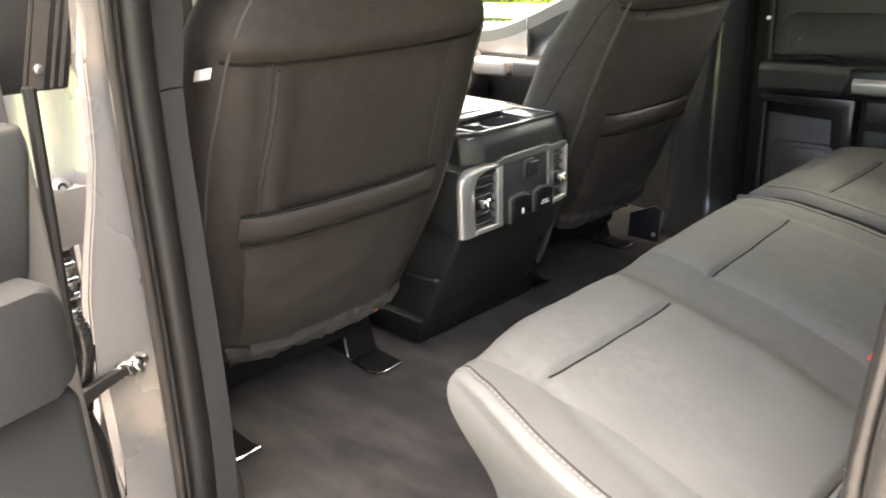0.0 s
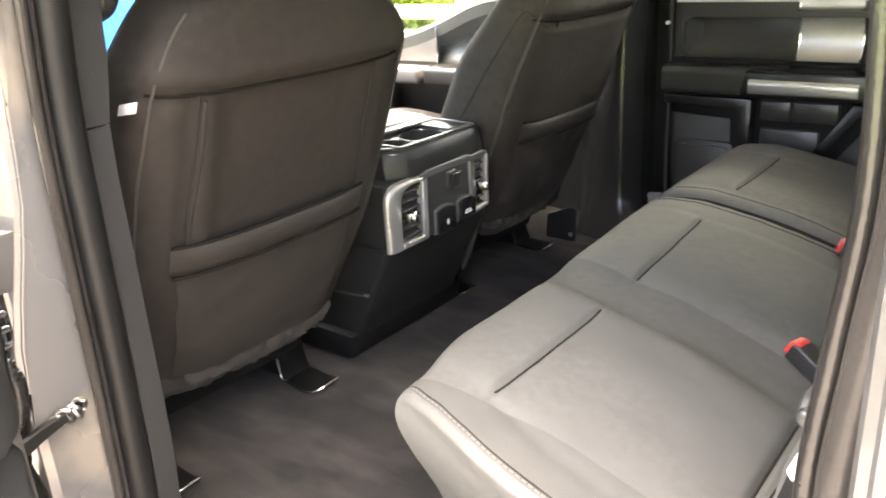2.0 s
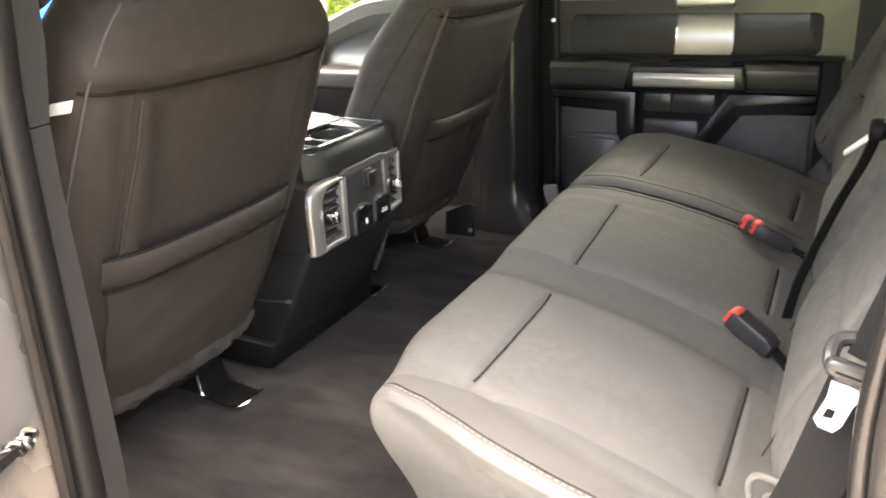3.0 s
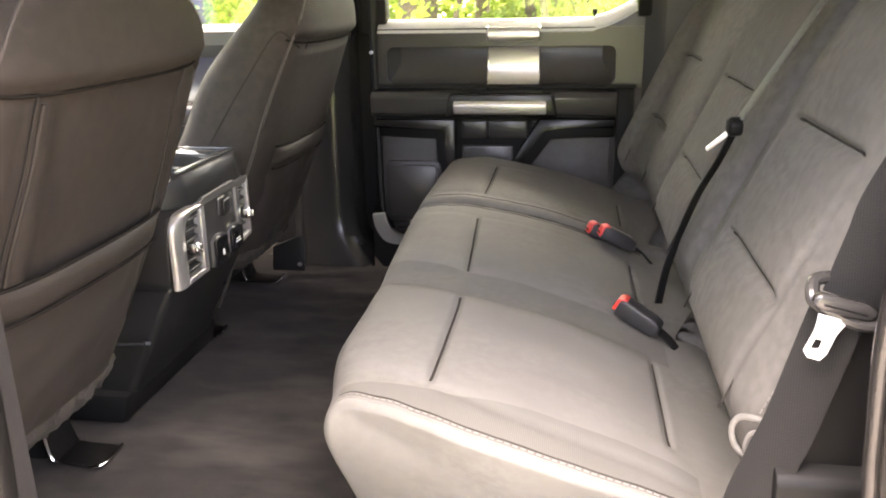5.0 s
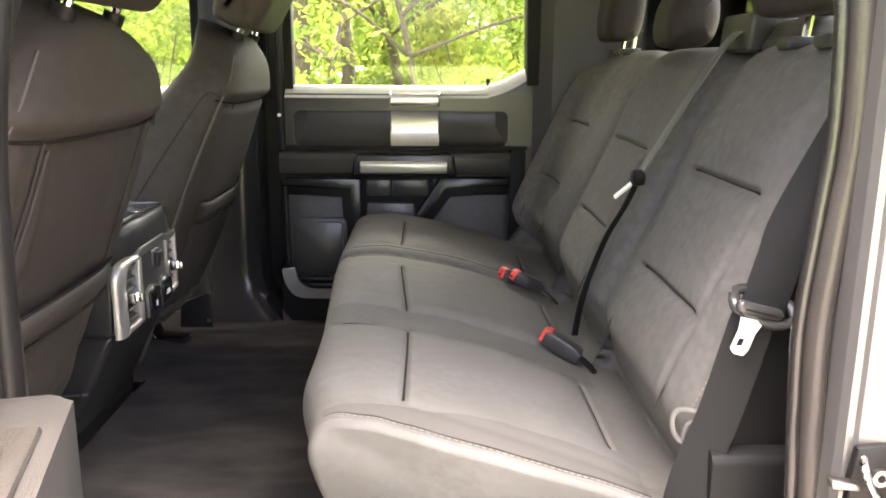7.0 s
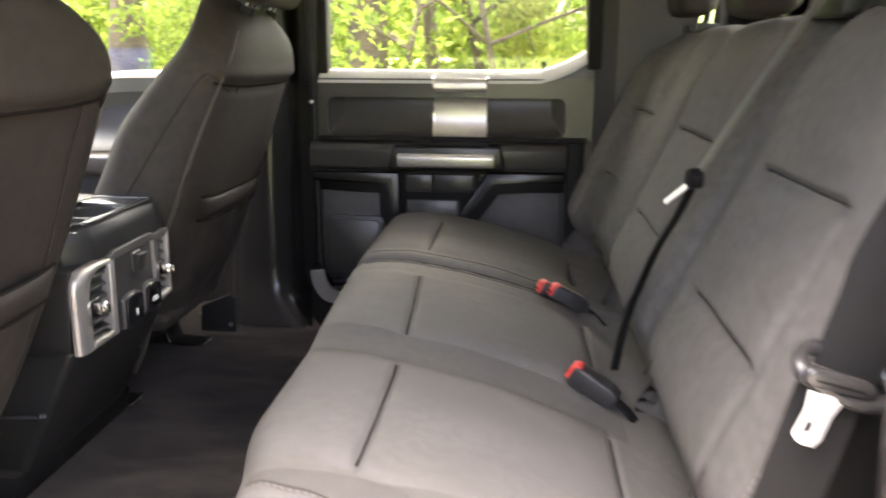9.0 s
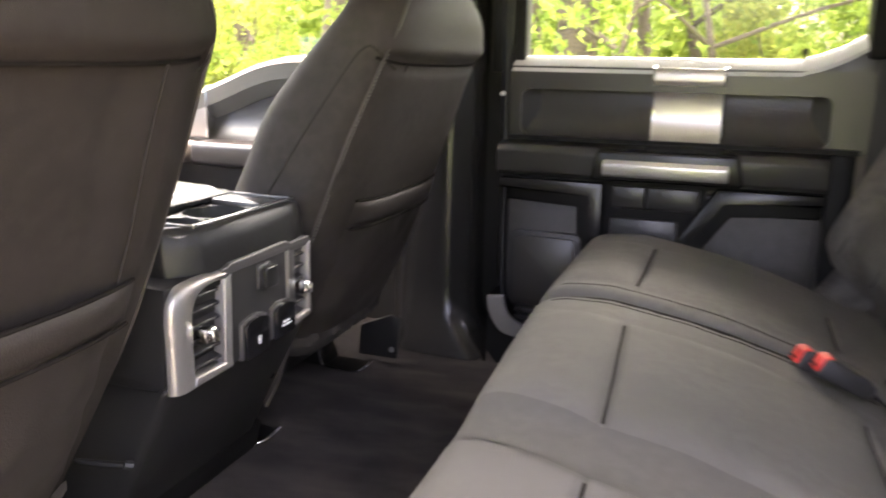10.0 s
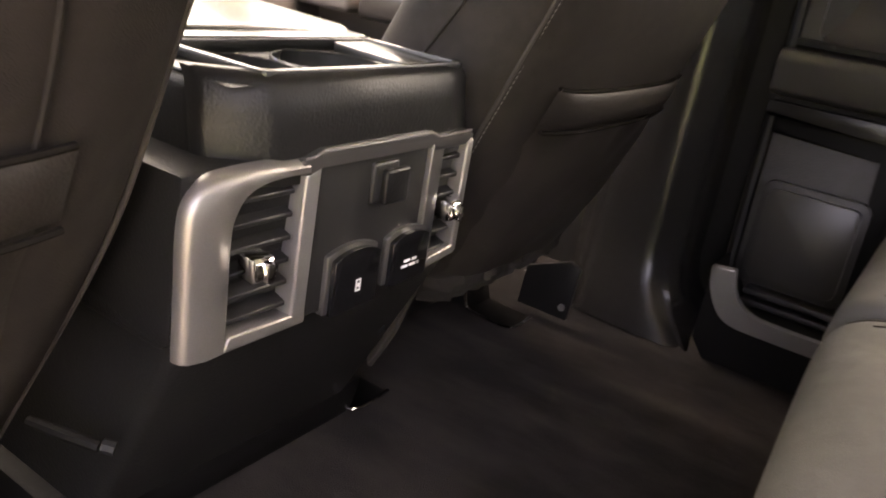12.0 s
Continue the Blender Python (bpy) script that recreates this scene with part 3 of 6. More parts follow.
for z in np.linspace(0.985, 2.06, 28):
    f = step01(1.11, 0.955, z)
    g2 = step01(1.60, 1.05, z)
    xr = -0.826 + 0.088 * f ** 1.6
    yi = 1.868 - 0.055 * f
    secs.append((z, [(xr + 0.045, 1.99), (xr + 0.040, 1.93 - 0.05 * f), (xr + 0.022, 1.885 - 0.07 * f), (xr + 0.010, yi + 0.012), (xr, yi), (xr - 0.014, yi - 0.005), (xr - 0.03, yi - 0.006), (-0.86 - 0.05 * g2, yi), (-0.90 - 0.05 * g2, yi + 0.01), (-0.945 - 0.04 * g2, 1.90), (-0.945 - 0.04 * g2, 1.99)]))
part("far_pillar_trim", pillar(secs), pillar_plastic, cab, "curved black pillar trim", split=60)
# added panel that blocks light leaking between pillar and door
part("gap_filler", box(-0.86, -0.700, 1.968, 2.02, 0.98, 2.05, 0.004), plastic_deep, cab, "black panel added to stop light leaking through the door gap")
far_seal = smooth_line([(-0.715, 1.90, 1.02), (-0.722, 1.915, 1.15), (-0.728, 1.93, 1.35), (-0.732, 1.935, 1.60), (-0.735, 1.93, 1.85), (-0.72, 1.92, 2.04)], 6)
part("far_door_seal", tube(far_seal, 0.009, 8), rubber, cab, "black rubber door seal")
part("far_quarter_trim", pillar([(z, [(0.02, 1.99), (0.00, 1.94), (0.05, 1.905), (0.30, 1.900), (0.30, 1.99)]) for z in (0.99, 1.4, 1.8, 2.05)]), plastic, cab, "black rear quarter trim", split=25)
part("pillar_cap", tube([(-0.735, 1.925, 1.575), (-0.735, 1.917, 1.575)], 0.005, 8), white_print, cab, "small bright cap")

# ---- far rear door ----
d1 = thing("door_1", "closed black rear door panel with silver trim and window", "door", kind="structure")
part("door_skin", box(-0.745, 0.02, 2.00, 2.03, 0.98, 1.640, 0.004), paint, d1, "silver outer door skin")
part("lower_panel", box(-0.740, 0.015, 1.962, 2.00, 0.99, 1.375, 0.006), plastic_grey, d1)
# upper panel round a long shallow tray
ox0, ox1, oz0, oz1 = -0.742, 0.012, 1.476, 1.636
ix0, ix1, iz0, iz1 = -0.699, -0.070, 1.486, 1.587


def rounded(x0, x1, z0, z1, r, n=5):
    out = []
    for cx, cz, a0 in ((x1 - r, z1 - r, 0), (x0 + r, z1 - r, 90), (x0 + r, z0 + r, 180), (x1 - r, z0 + r, 270)):
        out += [(cx + r * math.cos(radians(a0 + 90 * k / n)), cz + r * math.sin(radians(a0 + 90 * k / n))) for k in range(n + 1)]
    return out


part("upper_panel", frame_prism(rounded(ox0, ox1, oz0, oz1, 0.012), rounded(ix0, ix1, iz0, iz1, 0.02), 1.945, 2.00, "y", 0), plastic_grey, d1)
bm = ribbon([[(x, y, z) for x in np.linspace(ix0 - 0.005, ix1 + 0.005, 12)] for y, z in ((1.946, 1.485), (1.956, 1.4905), (1.968, 1.502), (1.979, 1.521), (1.988, 1.546), (1.994, 1.570), (1.996, 1.592))])
part("tray_back", bm, plastic_grey, d1, "scooped dark tray")
for xx in (ix0, ix1):
    s = 1 if xx == ix0 else -1
    bm = ribbon([[(xx + s * k, y, z) for z in np.linspace(1.488, 1.585, 6)] for k, y in ((-0.004, 1.950), (0.006, 1.958), (0.018, 1.975), (0.035, 1.987))])
    part("tray_end", bm, plastic_grey, d1)
strip = smooth_line([(0, 1.934, 1.482), (0, 1.942, 1.488), (0, 1.953, 1.500), (0, 1.961, 1.520), (0, 1.964, 1.545), (0, 1.960, 1.575), (0, 1.950, 1.597), (0, 1.940, 1.606), (0, 1.938, 1.618), (0, 1.942, 1.633), (0, 1.960, 1.640)], 4)
b = part("trim_badge", solid(ribbon([[(x, p.y, p.z) for p in strip] for x in np.linspace(-0.413, -0.276, 6)]), 0.003), door_silver, d1, "brushed grey metallic strip", split=60)
for xx in (-0.415, -0.274):
    part("badge_edge", tube([(xx, p.y - 0.001, p.z) for p in strip], 0.0022, 6), chrome, b)
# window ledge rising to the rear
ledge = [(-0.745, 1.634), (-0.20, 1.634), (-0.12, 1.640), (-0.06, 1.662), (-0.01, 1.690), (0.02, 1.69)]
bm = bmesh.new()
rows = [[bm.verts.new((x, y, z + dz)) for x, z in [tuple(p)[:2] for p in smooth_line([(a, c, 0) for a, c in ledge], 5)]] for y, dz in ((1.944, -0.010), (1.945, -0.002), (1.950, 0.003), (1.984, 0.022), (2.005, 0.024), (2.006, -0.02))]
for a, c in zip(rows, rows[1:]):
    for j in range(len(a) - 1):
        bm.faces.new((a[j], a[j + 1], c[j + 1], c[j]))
part("window_ledge", bm, ledge_lit, d1, "ledge with the window light put into its pale colour")
bm = prism([(-0.10, 1.60), (0.012, 1.60), (0.012, 1.685), (-0.01, 1.685), (-0.06, 1.655), (-0.10, 1.640)], 1.948, 1.995, "y", 0.003)
part("ledge_corner", bm, plastic_grey, d1)
lp = part("lock_pin", tube([(-0.129, 1.985, 1.645), (-0.129, 1.985, 1.672)], 0.003, 8), plastic_deep, d1, "black lock pin")
part("pin_head", tube([(-0.129, 1.985, 1.668), (-0.129, 1.985, 1.680)], 0.006, 8), plastic_deep, lp)
# armrest
part("armrest_band", prism([(1.965, 1.398), (1.905, 1.402), (1.890, 1.410), (1.887, 1.455), (1.897, 1.470), (1.965, 1.476)], -0.735, -0.066, "x", 0.004), plastic_grey, d1, "dark padded armrest band")
# solid black strips paint the shade along the armrest
part("shadow_gap", box(-0.740, -0.015, 1.928, 1.966, 1.4765, 1.4865, 0), plastic_deep, d1, "black strip painted as shade above the armrest")
part("shadow_gap", box(-0.740, -0.066, 1.925, 1.966, 1.390, 1.403, 0), plastic_deep, d1, "black strip painted as shade below the armrest")
part("shadow_gap", box(-0.064, -0.018, 1.925, 1.966, 0.995, 1.476, 0.004), plastic_deep, d1, "black edge beside the seat")
part("switch_bezel", box(-0.417, -0.262, 1.872, 1.935, 1.462, 1.480, 0.006), plastic_deep, d1)
part("pull_handle_surround", prism([(-0.526, 1.404), (-0.512, 1.470), (-0.232, 1.472), (-0.220, 1.406)], 1.864, 1.93, "y", 0.009, 3), pillar_plastic, d1, "black handle surround")
part("pull_handle", prism([(1.905, 1.410), (1.872, 1.411), (1.860, 1.417), (1.858, 1.440), (1.866, 1.453), (1.905, 1.457)], -0.500, -0.250, "x", 0.004, 3), door_silver, d1, "satin silver pull handle")
# raised borders of the lower half
def band(pts, w, y0, y1, mat, name, parent, label=""):
    """A raised border along a line in x and z."""
    lines = []
    v = [Vector(p) for p in pts]
    up, dn = [], []
    for i, p in enumerate(v):
        a = (v[i] - v[i - 1]).normalized() if i else (v[1] - v[0]).normalized()
        c = (v[i + 1] - v[i]).normalized() if i < len(v) - 1 else a
        nn = Vector((-(a + c).y, (a + c).x)).normalized()
        k = w / 2 / max(0.4, nn.dot(Vector((-a.y, a.x))))
        up.append(p + nn * k), dn.append(p - nn * k)
    return part(name, prism([tuple(q) for q in up] + [tuple(q) for q in dn[::-1]], y0, y1, "y", 0.006, 2), mat, parent, label)


# wider black bands under the borders paint the shade beside them
band([(-0.735, 1.366), (-0.529, 1.366), (-0.529, 1.10)], 0.052, 1.935, 1.97, plastic_deep, "border_shade", d1, "black strip painted as shade beside the border")
band([(-0.066, 1.368), (-0.256, 1.368), (-0.320, 1.268), (-0.415, 1.12)], 0.052, 1.935, 1.97, plastic_deep, "border_shade", d1, "black strip painted as shade beside the border")
band([(-0.735, 1.381), (-0.515, 1.381), (-0.515, 1.10)], 0.025, 1.908, 1.97, pillar_plastic, "panel_border", d1, "raised dark border")
band([(-0.066, 1.384), (-0.264, 1.384), (-0.332, 1.276), (-0.43, 1.12)], 0.025, 1.908, 1.97, pillar_plastic, "panel_border", d1, "raised dark border")
# black box whose colour paints the shade between the grips
part("grip_shade", box(-0.502, -0.290, 1.953, 1.966, 1.15, 1.392, 0), plastic_deep, d1, "black backing painted as shade between the grips")
part("grip_recess", box(-0.488, -0.416, 1.940, 1.975, 1.337, 1.386, 0.004), plastic_grey, d1)
part("grip_recess", box(-0.412, -0.305, 1.942, 1.975, 1.337, 1.386, 0.004), plastic_grey, d1)
part("grip_recess", box(-0.488, -0.345, 1.946, 1.975, 1.20, 1.315, 0.006), plastic_grey, d1)
part("fabric_insert", prism([(-0.074, 1.357), (-0.250, 1.357), (-0.302, 1.268), (-0.38, 1.12), (-0.074, 1.12)], 1.945, 1.975, "y", 0.006), insert_mat, d1, "dark mottled insert")
part("side_insert", box(-0.722, -0.552, 1.945, 1.975, 1.09, 1.352, 0.006), insert_mat, d1, "dark mottled insert")
sg = part("speaker_frame", prism(rounded(-0.708, -0.548, 1.096, 1.270, 0.016), 1.932, 1.97, "y", 0.003), plastic, d1)
part("speaker_grille", prism(rounded(-0.698, -0.559, 1.108, 1.259, 0.013), 1.925, 1.945, "y", 0.003), plastic_grey, sg, "dark speaker grille")
rim_out = smooth_line([(-0.722, 1.146, 0), (-0.715, 1.110, 0), (-0.697, 1.078, 0), (-0.672, 1.063, 0), (-0.62, 1.060, 0), (-0.48, 1.060, 0)], 5)
rim_in = smooth_line([(-0.686, 1.150, 0), (-0.680, 1.122, 0), (-0.668, 1.102, 0), (-0.646, 1.089, 0), (-0.61, 1.085, 0), (-0.48, 1.085, 0)], 5)
mp = part("map_pocket", prism([(p.x, p.y) for p in rim_out] + [(-0.48, 0.99), (-0.70, 0.99), (-0.724, 1.02)], 1.812, 1.955, "y", 0), plastic_deep, d1, "black door pocket")
part("pocket_rim", prism([(p.x, p.y) for p in rim_out] + [(p.x, p.y) for p in rim_in[::-1]], 1.800, 1.814, "y", 0.002), silver_dark, mp, "worn grey rim of the door pocket")
for k in range(2):
    part("pocket_slat", box(-0.690, -0.48, 1.915, 1.955, 1.062 + 0.018 * k, 1.073 + 0.018 * k, 0.004), plastic, d1)
# window frame and pane
part("frame_post", box(-0.768, -0.722, 1.93, 2.01, 1.62, 2.05, 0.008), plastic_deep, d1)
part("frame_post", prism([(-0.020, 1.66), (0.05, 1.66), (0.05, 2.05), (-0.030, 2.05)], 1.93, 2.01, "y", 0.008), plastic_deep, d1)
part("frame_top", box(-0.76, 0.05, 1.92, 2.01, 2.00, 2.06, 0.008), plastic_deep, d1)
part("window_pane", box(-0.725, -0.015, 1.992, 1.996, 1.63, 2.01, 0), tinted, d1, "tinted side window")

# ---- far front door ----
d2 = thing("door_2", "closed front passenger door panel with window", "door", kind="structure")
part("door_skin", box(-2.02, -0.95, 2.00, 2.03, 0.98, 1.52, 0.004), paint, d2)
part("lower_panel", box(-2.02, -0.94, 1.955, 2.00, 0.99, 1.40, 0.006), plastic_grey, d2)
sill = smooth_line([(-2.04, 1.515, 0), (-1.75, 1.515, 0), (-1.62, 1.535, 0), (-1.50, 1.575, 0), (-1.38, 1.622, 0), (-1.28, 1.640, 0), (-1.10, 1.642, 0), (-0.94, 1.642, 0)], 6)
bm = bmesh.new()
rows = [[bm.verts.new((p.x, y, p.y + dz)) for p in sill] for y, dz in ((1.990, -0.085), (1.950, -0.045), (1.945, -0.008), (1.955, 0.004), (2.005, 0.010), (2.005, -0.15))]
for a, c in zip(rows, rows[1:]):
    for j in range(len(a) - 1):
        bm.faces.new((a[j], a[j + 1], c[j + 1], c[j]))
part("window_ledge", bm, ledge_dark, d2, "dark grey ledge rising to the rear")
bm = ribbon([[(p.x, y, 1.432 + (p.y - 0.02 - 1.432) * f) for p in sill] for y, f in ((1.945, 0.0), (1.965, 0.1), (1.982, 0.4), (1.988, 0.75), (1.990, 1.0))])
part("tray_back", bm, plastic_grey, d2)
part("armrest_band", box(-1.53, -0.94, 1.86, 1.96, 1.375, 1.435, 0.015, 3), plastic_grey, d2)
part("pull_handle", box(-1.84, -1.54, 1.845, 1.93, 1.380, 1.432, 0.012, 3), silver, d2, "satin silver pull handle")
part("trim_badge", box(-1.86, -1.53, 1.95, 1.985, 1.435, 1.535, 0.008), silver_dark, d2)
part("seam_strip", box(-1.533, -1.529, 1.944, 1.985, 1.435, 1.57, 0.001), chrome, d2)
part("frame_top", box(-1.55, -0.93, 1.92, 2.01, 2.00, 2.06, 0.008), plastic_deep, d2)
part("frame_post", box(-0.98, -0.93, 1.93, 2.01, 1.62, 2.05, 0.008), plastic_deep, d2)
g = part("window_pane", prism([(-2.0, 1.50), (-0.96, 1.50), (-0.96, 2.01), (-1.54, 2.01)], 1.992, 1.996, "y", 0), glass, d2, "clear side window")
g.visible_shadow = False

# ---- near front door, closed ----
d3 = thing("door_2", "closed silver driver's door seen beyond the pillar", "door", kind="structure")
d3.name = "door_4"
part("door_skin", box(-2.02, -0.97, 0.07, 0.10, 0.90, 1.52, 0.01), paint, d3)
part("inner_panel", box(-2.0, -0.97, 0.10, 0.20, 0.98, 1.50, 0.02), plastic_grey, d3)
part("frame_top", box(-1.55, -0.95, 0.16, 0.26, 2.00, 2.07, 0.01), plastic_deep, d3)
g = part("window_pane", prism([(-2.0, 1.50), (-0.96, 1.50), (-0.96, 2.01), (-1.54, 2.01)], 0.13, 0.134, "y", 0), glass, d3)
g.visible_shadow = False

# ---- near rear door, standing open ----
ALPHA = radians(75)
open_m = Matrix.Translation((-0.775, 0.105, 0)) @ Matrix(((math.cos(ALPHA), math.sin(ALPHA), 0, 0), (-math.sin(ALPHA), math.cos(ALPHA), 0, 0), (0, 0, 1, 0), (0, 0, 0, 1)))
d4 = thing("door_3", "silver rear door standing open with a dark inner panel", "door", kind="structure")
d4.matrix_world = open_m
part("door_shell", box(0.01, 0.86, 0.00, 0.115, 0.92, 1.62, 0.02, 3), paint, d4, "silver painted door shell")
part("trim_panel", box(0.070, 0.84, 0.112, 0.140, 0.98, 1.615, 0.012, 3), plastic_grey, d4, "dark grey inner panel")
part("upper_pad", prism([(0.053, 1.490), (0.026, 1.605), (0.028, 1.635), (0.84, 1.645), (0.84, 1.490)], 0.138, 0.165, "y", 0.009, 3), plastic_slate, d4, "rounded upper door pad")
bm = prism([(0.045, 1.412), (0.048, 1.475), (0.060, 1.500), (0.085, 1.500), (0.18, 1.500), (0.84, 1.500), (0.84, 1.405), (0.18, 1.3985), (0.085, 1.3970), (0.055, 1.396)], 0.138, 0.201, "y", 0.012, 4)
bmesh.ops.triangulate(bm, faces=bm.faces[:])
for v in bm.verts:
    v.co.y += 0.015 * step01(0.045, 0.085, v.co.x) if v.co.y > 0.17 else 0.0
part("armrest", bm, plastic_slate, d4, "dark armrest")
part("lower_bulge", prism([(0.050, 1.00), (0.048, 1.376), (0.060, 1.394), (0.84, 1.403), (0.84, 1.00)], 0.138, 0.196, "y", 0.012, 3), plastic_slate, d4, "dark lower door panel")
sw = part("switch_panel", box(0.13, 0.30, 0.150, 0.205, 1.498, 1.506, 0.004), plastic_gloss, d4)
part("window_switch", box(0.165, 0.215, 0.162, 0.192, 1.504, 1.516, 0.004), chrome, sw, "bright window switch")
part("window_channel", box(0.020, 0.055, 0.040, 0.085, 1.62, 2.05, 0.006), rubber, d4, "black window channel")
part("frame_post", box(0.00, 0.022, 0.030, 0.10, 1.60, 2.06, 0.006), paint, d4)
part("door_lip", box(0.008, 0.060, 0.10, 0.136, 0.95, 1.62, 0.008, 3), paint, d4, "silver painted door edge")
part("lip_seal", tube([(0.003, 0.118, 1.38), (0.002, 0.130, 1.52), (0.000, 0.139, 1.66)], 0.0065, 8), rubber, d4, "black edge seal")
bm = prism([(0.10, 1.647), (0.203, 1.645), (0.246, 1.80), (0.28, 1.92), (0.17, 1.92), (0.10, 1.80)], -0.722, -0.712, "x", 0.003)
bm.transform(open_m.inverted())
wc = part("window_channel", bm, rubber, d4, "black window channel")
for off, wide, x1, mt in ((0.0085, 0.0025, -0.7105, rubber_taupe), (0.0175, 0.0020, -0.7105, rubber_taupe), (0.0330, 0.0080, -0.7112, rubber_taupe), (0.0450, 0.0020, -0.7100, rubber_taupe)):
    bm = prism([(0.203 - off - wide, 1.648), (0.203 - off + wide, 1.648), (0.246 - off + wide, 1.80), (0.279 - off + wide, 1.918), (0.279 - off - wide, 1.918), (0.246 - off - wide, 1.80)], -0.713, x1, "x", 0.0005, 1)
    bm.transform(open_m.inverted())
    part("channel_strip", bm, mt, wc, "worn brown rubber strip")
for y, z in ((0.195, 1.742), (0.176, 1.668)):
    bm = tube([(-0.712, y, z), (-0.7085, y, z), (-0.7075, y, z)], [0.0052, 0.0048, 0.0025], 10)
    bm.transform(open_m.inverted())
    part("rivet", bm, steel, wc, "bright rivet")
part("frame_top", box(0.02, 0.84, 0.03, 0.09, 2.02, 2.07, 0.008), plastic_deep, d4)
part("edge_seal", tube([(0.058, 0.118, 0.96), (0.056, 0.118, 1.30), (0.048, 0.112, 1.60), (0.042, 0.095, 1.72)], 0.007, 8), rubber, d4, "black edge seal")
g = part("window_pane", box(0.04, 0.82, 0.060, 0.064, 1.60, 2.03, 0), glass, d4)
g.visible_shadow = False

# ---- dashboard ----
dash = thing("dashboard", "dark dashboard with a lit blue screen", "dashboard")
part("dash_body", prism([(-2.06, 1.05), (-1.72, 1.10), (-1.66, 1.35), (-1.70, 1.45), (-1.78, 1.49), (-2.06, 1.49)], 0.24, 1.92, "y", 0.02, 3), plastic, dash)
part("screen_housing", prism([(-1.80, 1.50), (-1.70, 1.50), (-1.72, 1.735), (-1.80, 1.735)], 0.86, 1.30, "y", 0.012, 3), plastic_gloss, dash, "dark screen housing")
part("touch_screen", prism([(-1.702, 1.565), (-1.694, 1.565), (-1.708, 1.715), (-1.716, 1.715)], 0.905, 1.235, "y", 0.001), screen, dash, "lit blue touch screen")
part("screen_edge", box(-1.715, -1.698, 0.895, 0.903, 1.56, 1.72, 0.002), silver, dash, "silver edge of the screen")
vent = part("dash_vent", box(-1.73, -1.700, 0.80, 0.855, 1.60, 1.71, 0.006), plastic_deep, dash, "slatted dash vent")
for k in range(5):
    part("slat", box(-1.705, -1.692, 0.803, 0.852, 1.612 + 0.02 * k, 1.617 + 0.02 * k, 0.001), plastic_gloss, vent)


# ---- front seats ----
LEAN = math.atan(0.42)
SU, SN = Vector((math.sin(LEAN), 0, math.cos(LEAN))), Vector((math.cos(LEAN), 0, -math.sin(LEAN)))
SBASE = Vector((-0.826 + 0.42 * (1.06 - 1.38), 0, 1.06))
SLEN = 0.752


def s_of(z):
    return (z - SBASE.z) / math.cos(LEAN) / SLEN


def half_width(s):
    w = 0.205 + 0.045 * step01(0.0, 0.45, s) - 0.012 * step01(0.62, 0.85, s)
    top = max(0.0, (s - 0.80) / 0.20)
    return w * max(0.30, max(0.0, 1 - top ** 2.5) ** (1 / 2.3))


def depth(s):
    d = 0.235 - 0.02 * step01(0.2, 0.6, s) - 0.095 * step01(0.55, 1.0, s)
    return d


def rear_offset(s):
    """How far the back's rear skin stands off its plane."""
    top = max(0.0, (s - 0.84) / 0.16)
    return -0.055 * top ** 2.2 + 0.008 * math.sin(math.pi * min(s / 0.8, 1))


ROUND = 3.7
INNER = {"wide": 1.0}


def back_point(s, y, off=0.0):
    """A point of the rear skin at the height s and the sideways place y."""
    w, d = half_width(s) * (INNER["wide"] if y > 0 else 1.0), depth(s)
    q = min(abs(y) / w, 0.999)
    k = (1 - q ** ROUND) ** (1 / ROUND)
    a = d / 2 * k - d / 2 + rear_offset(s)
    return SBASE + SU * (s * SLEN) + SN * (a + off) + Vector((0, y, 0))


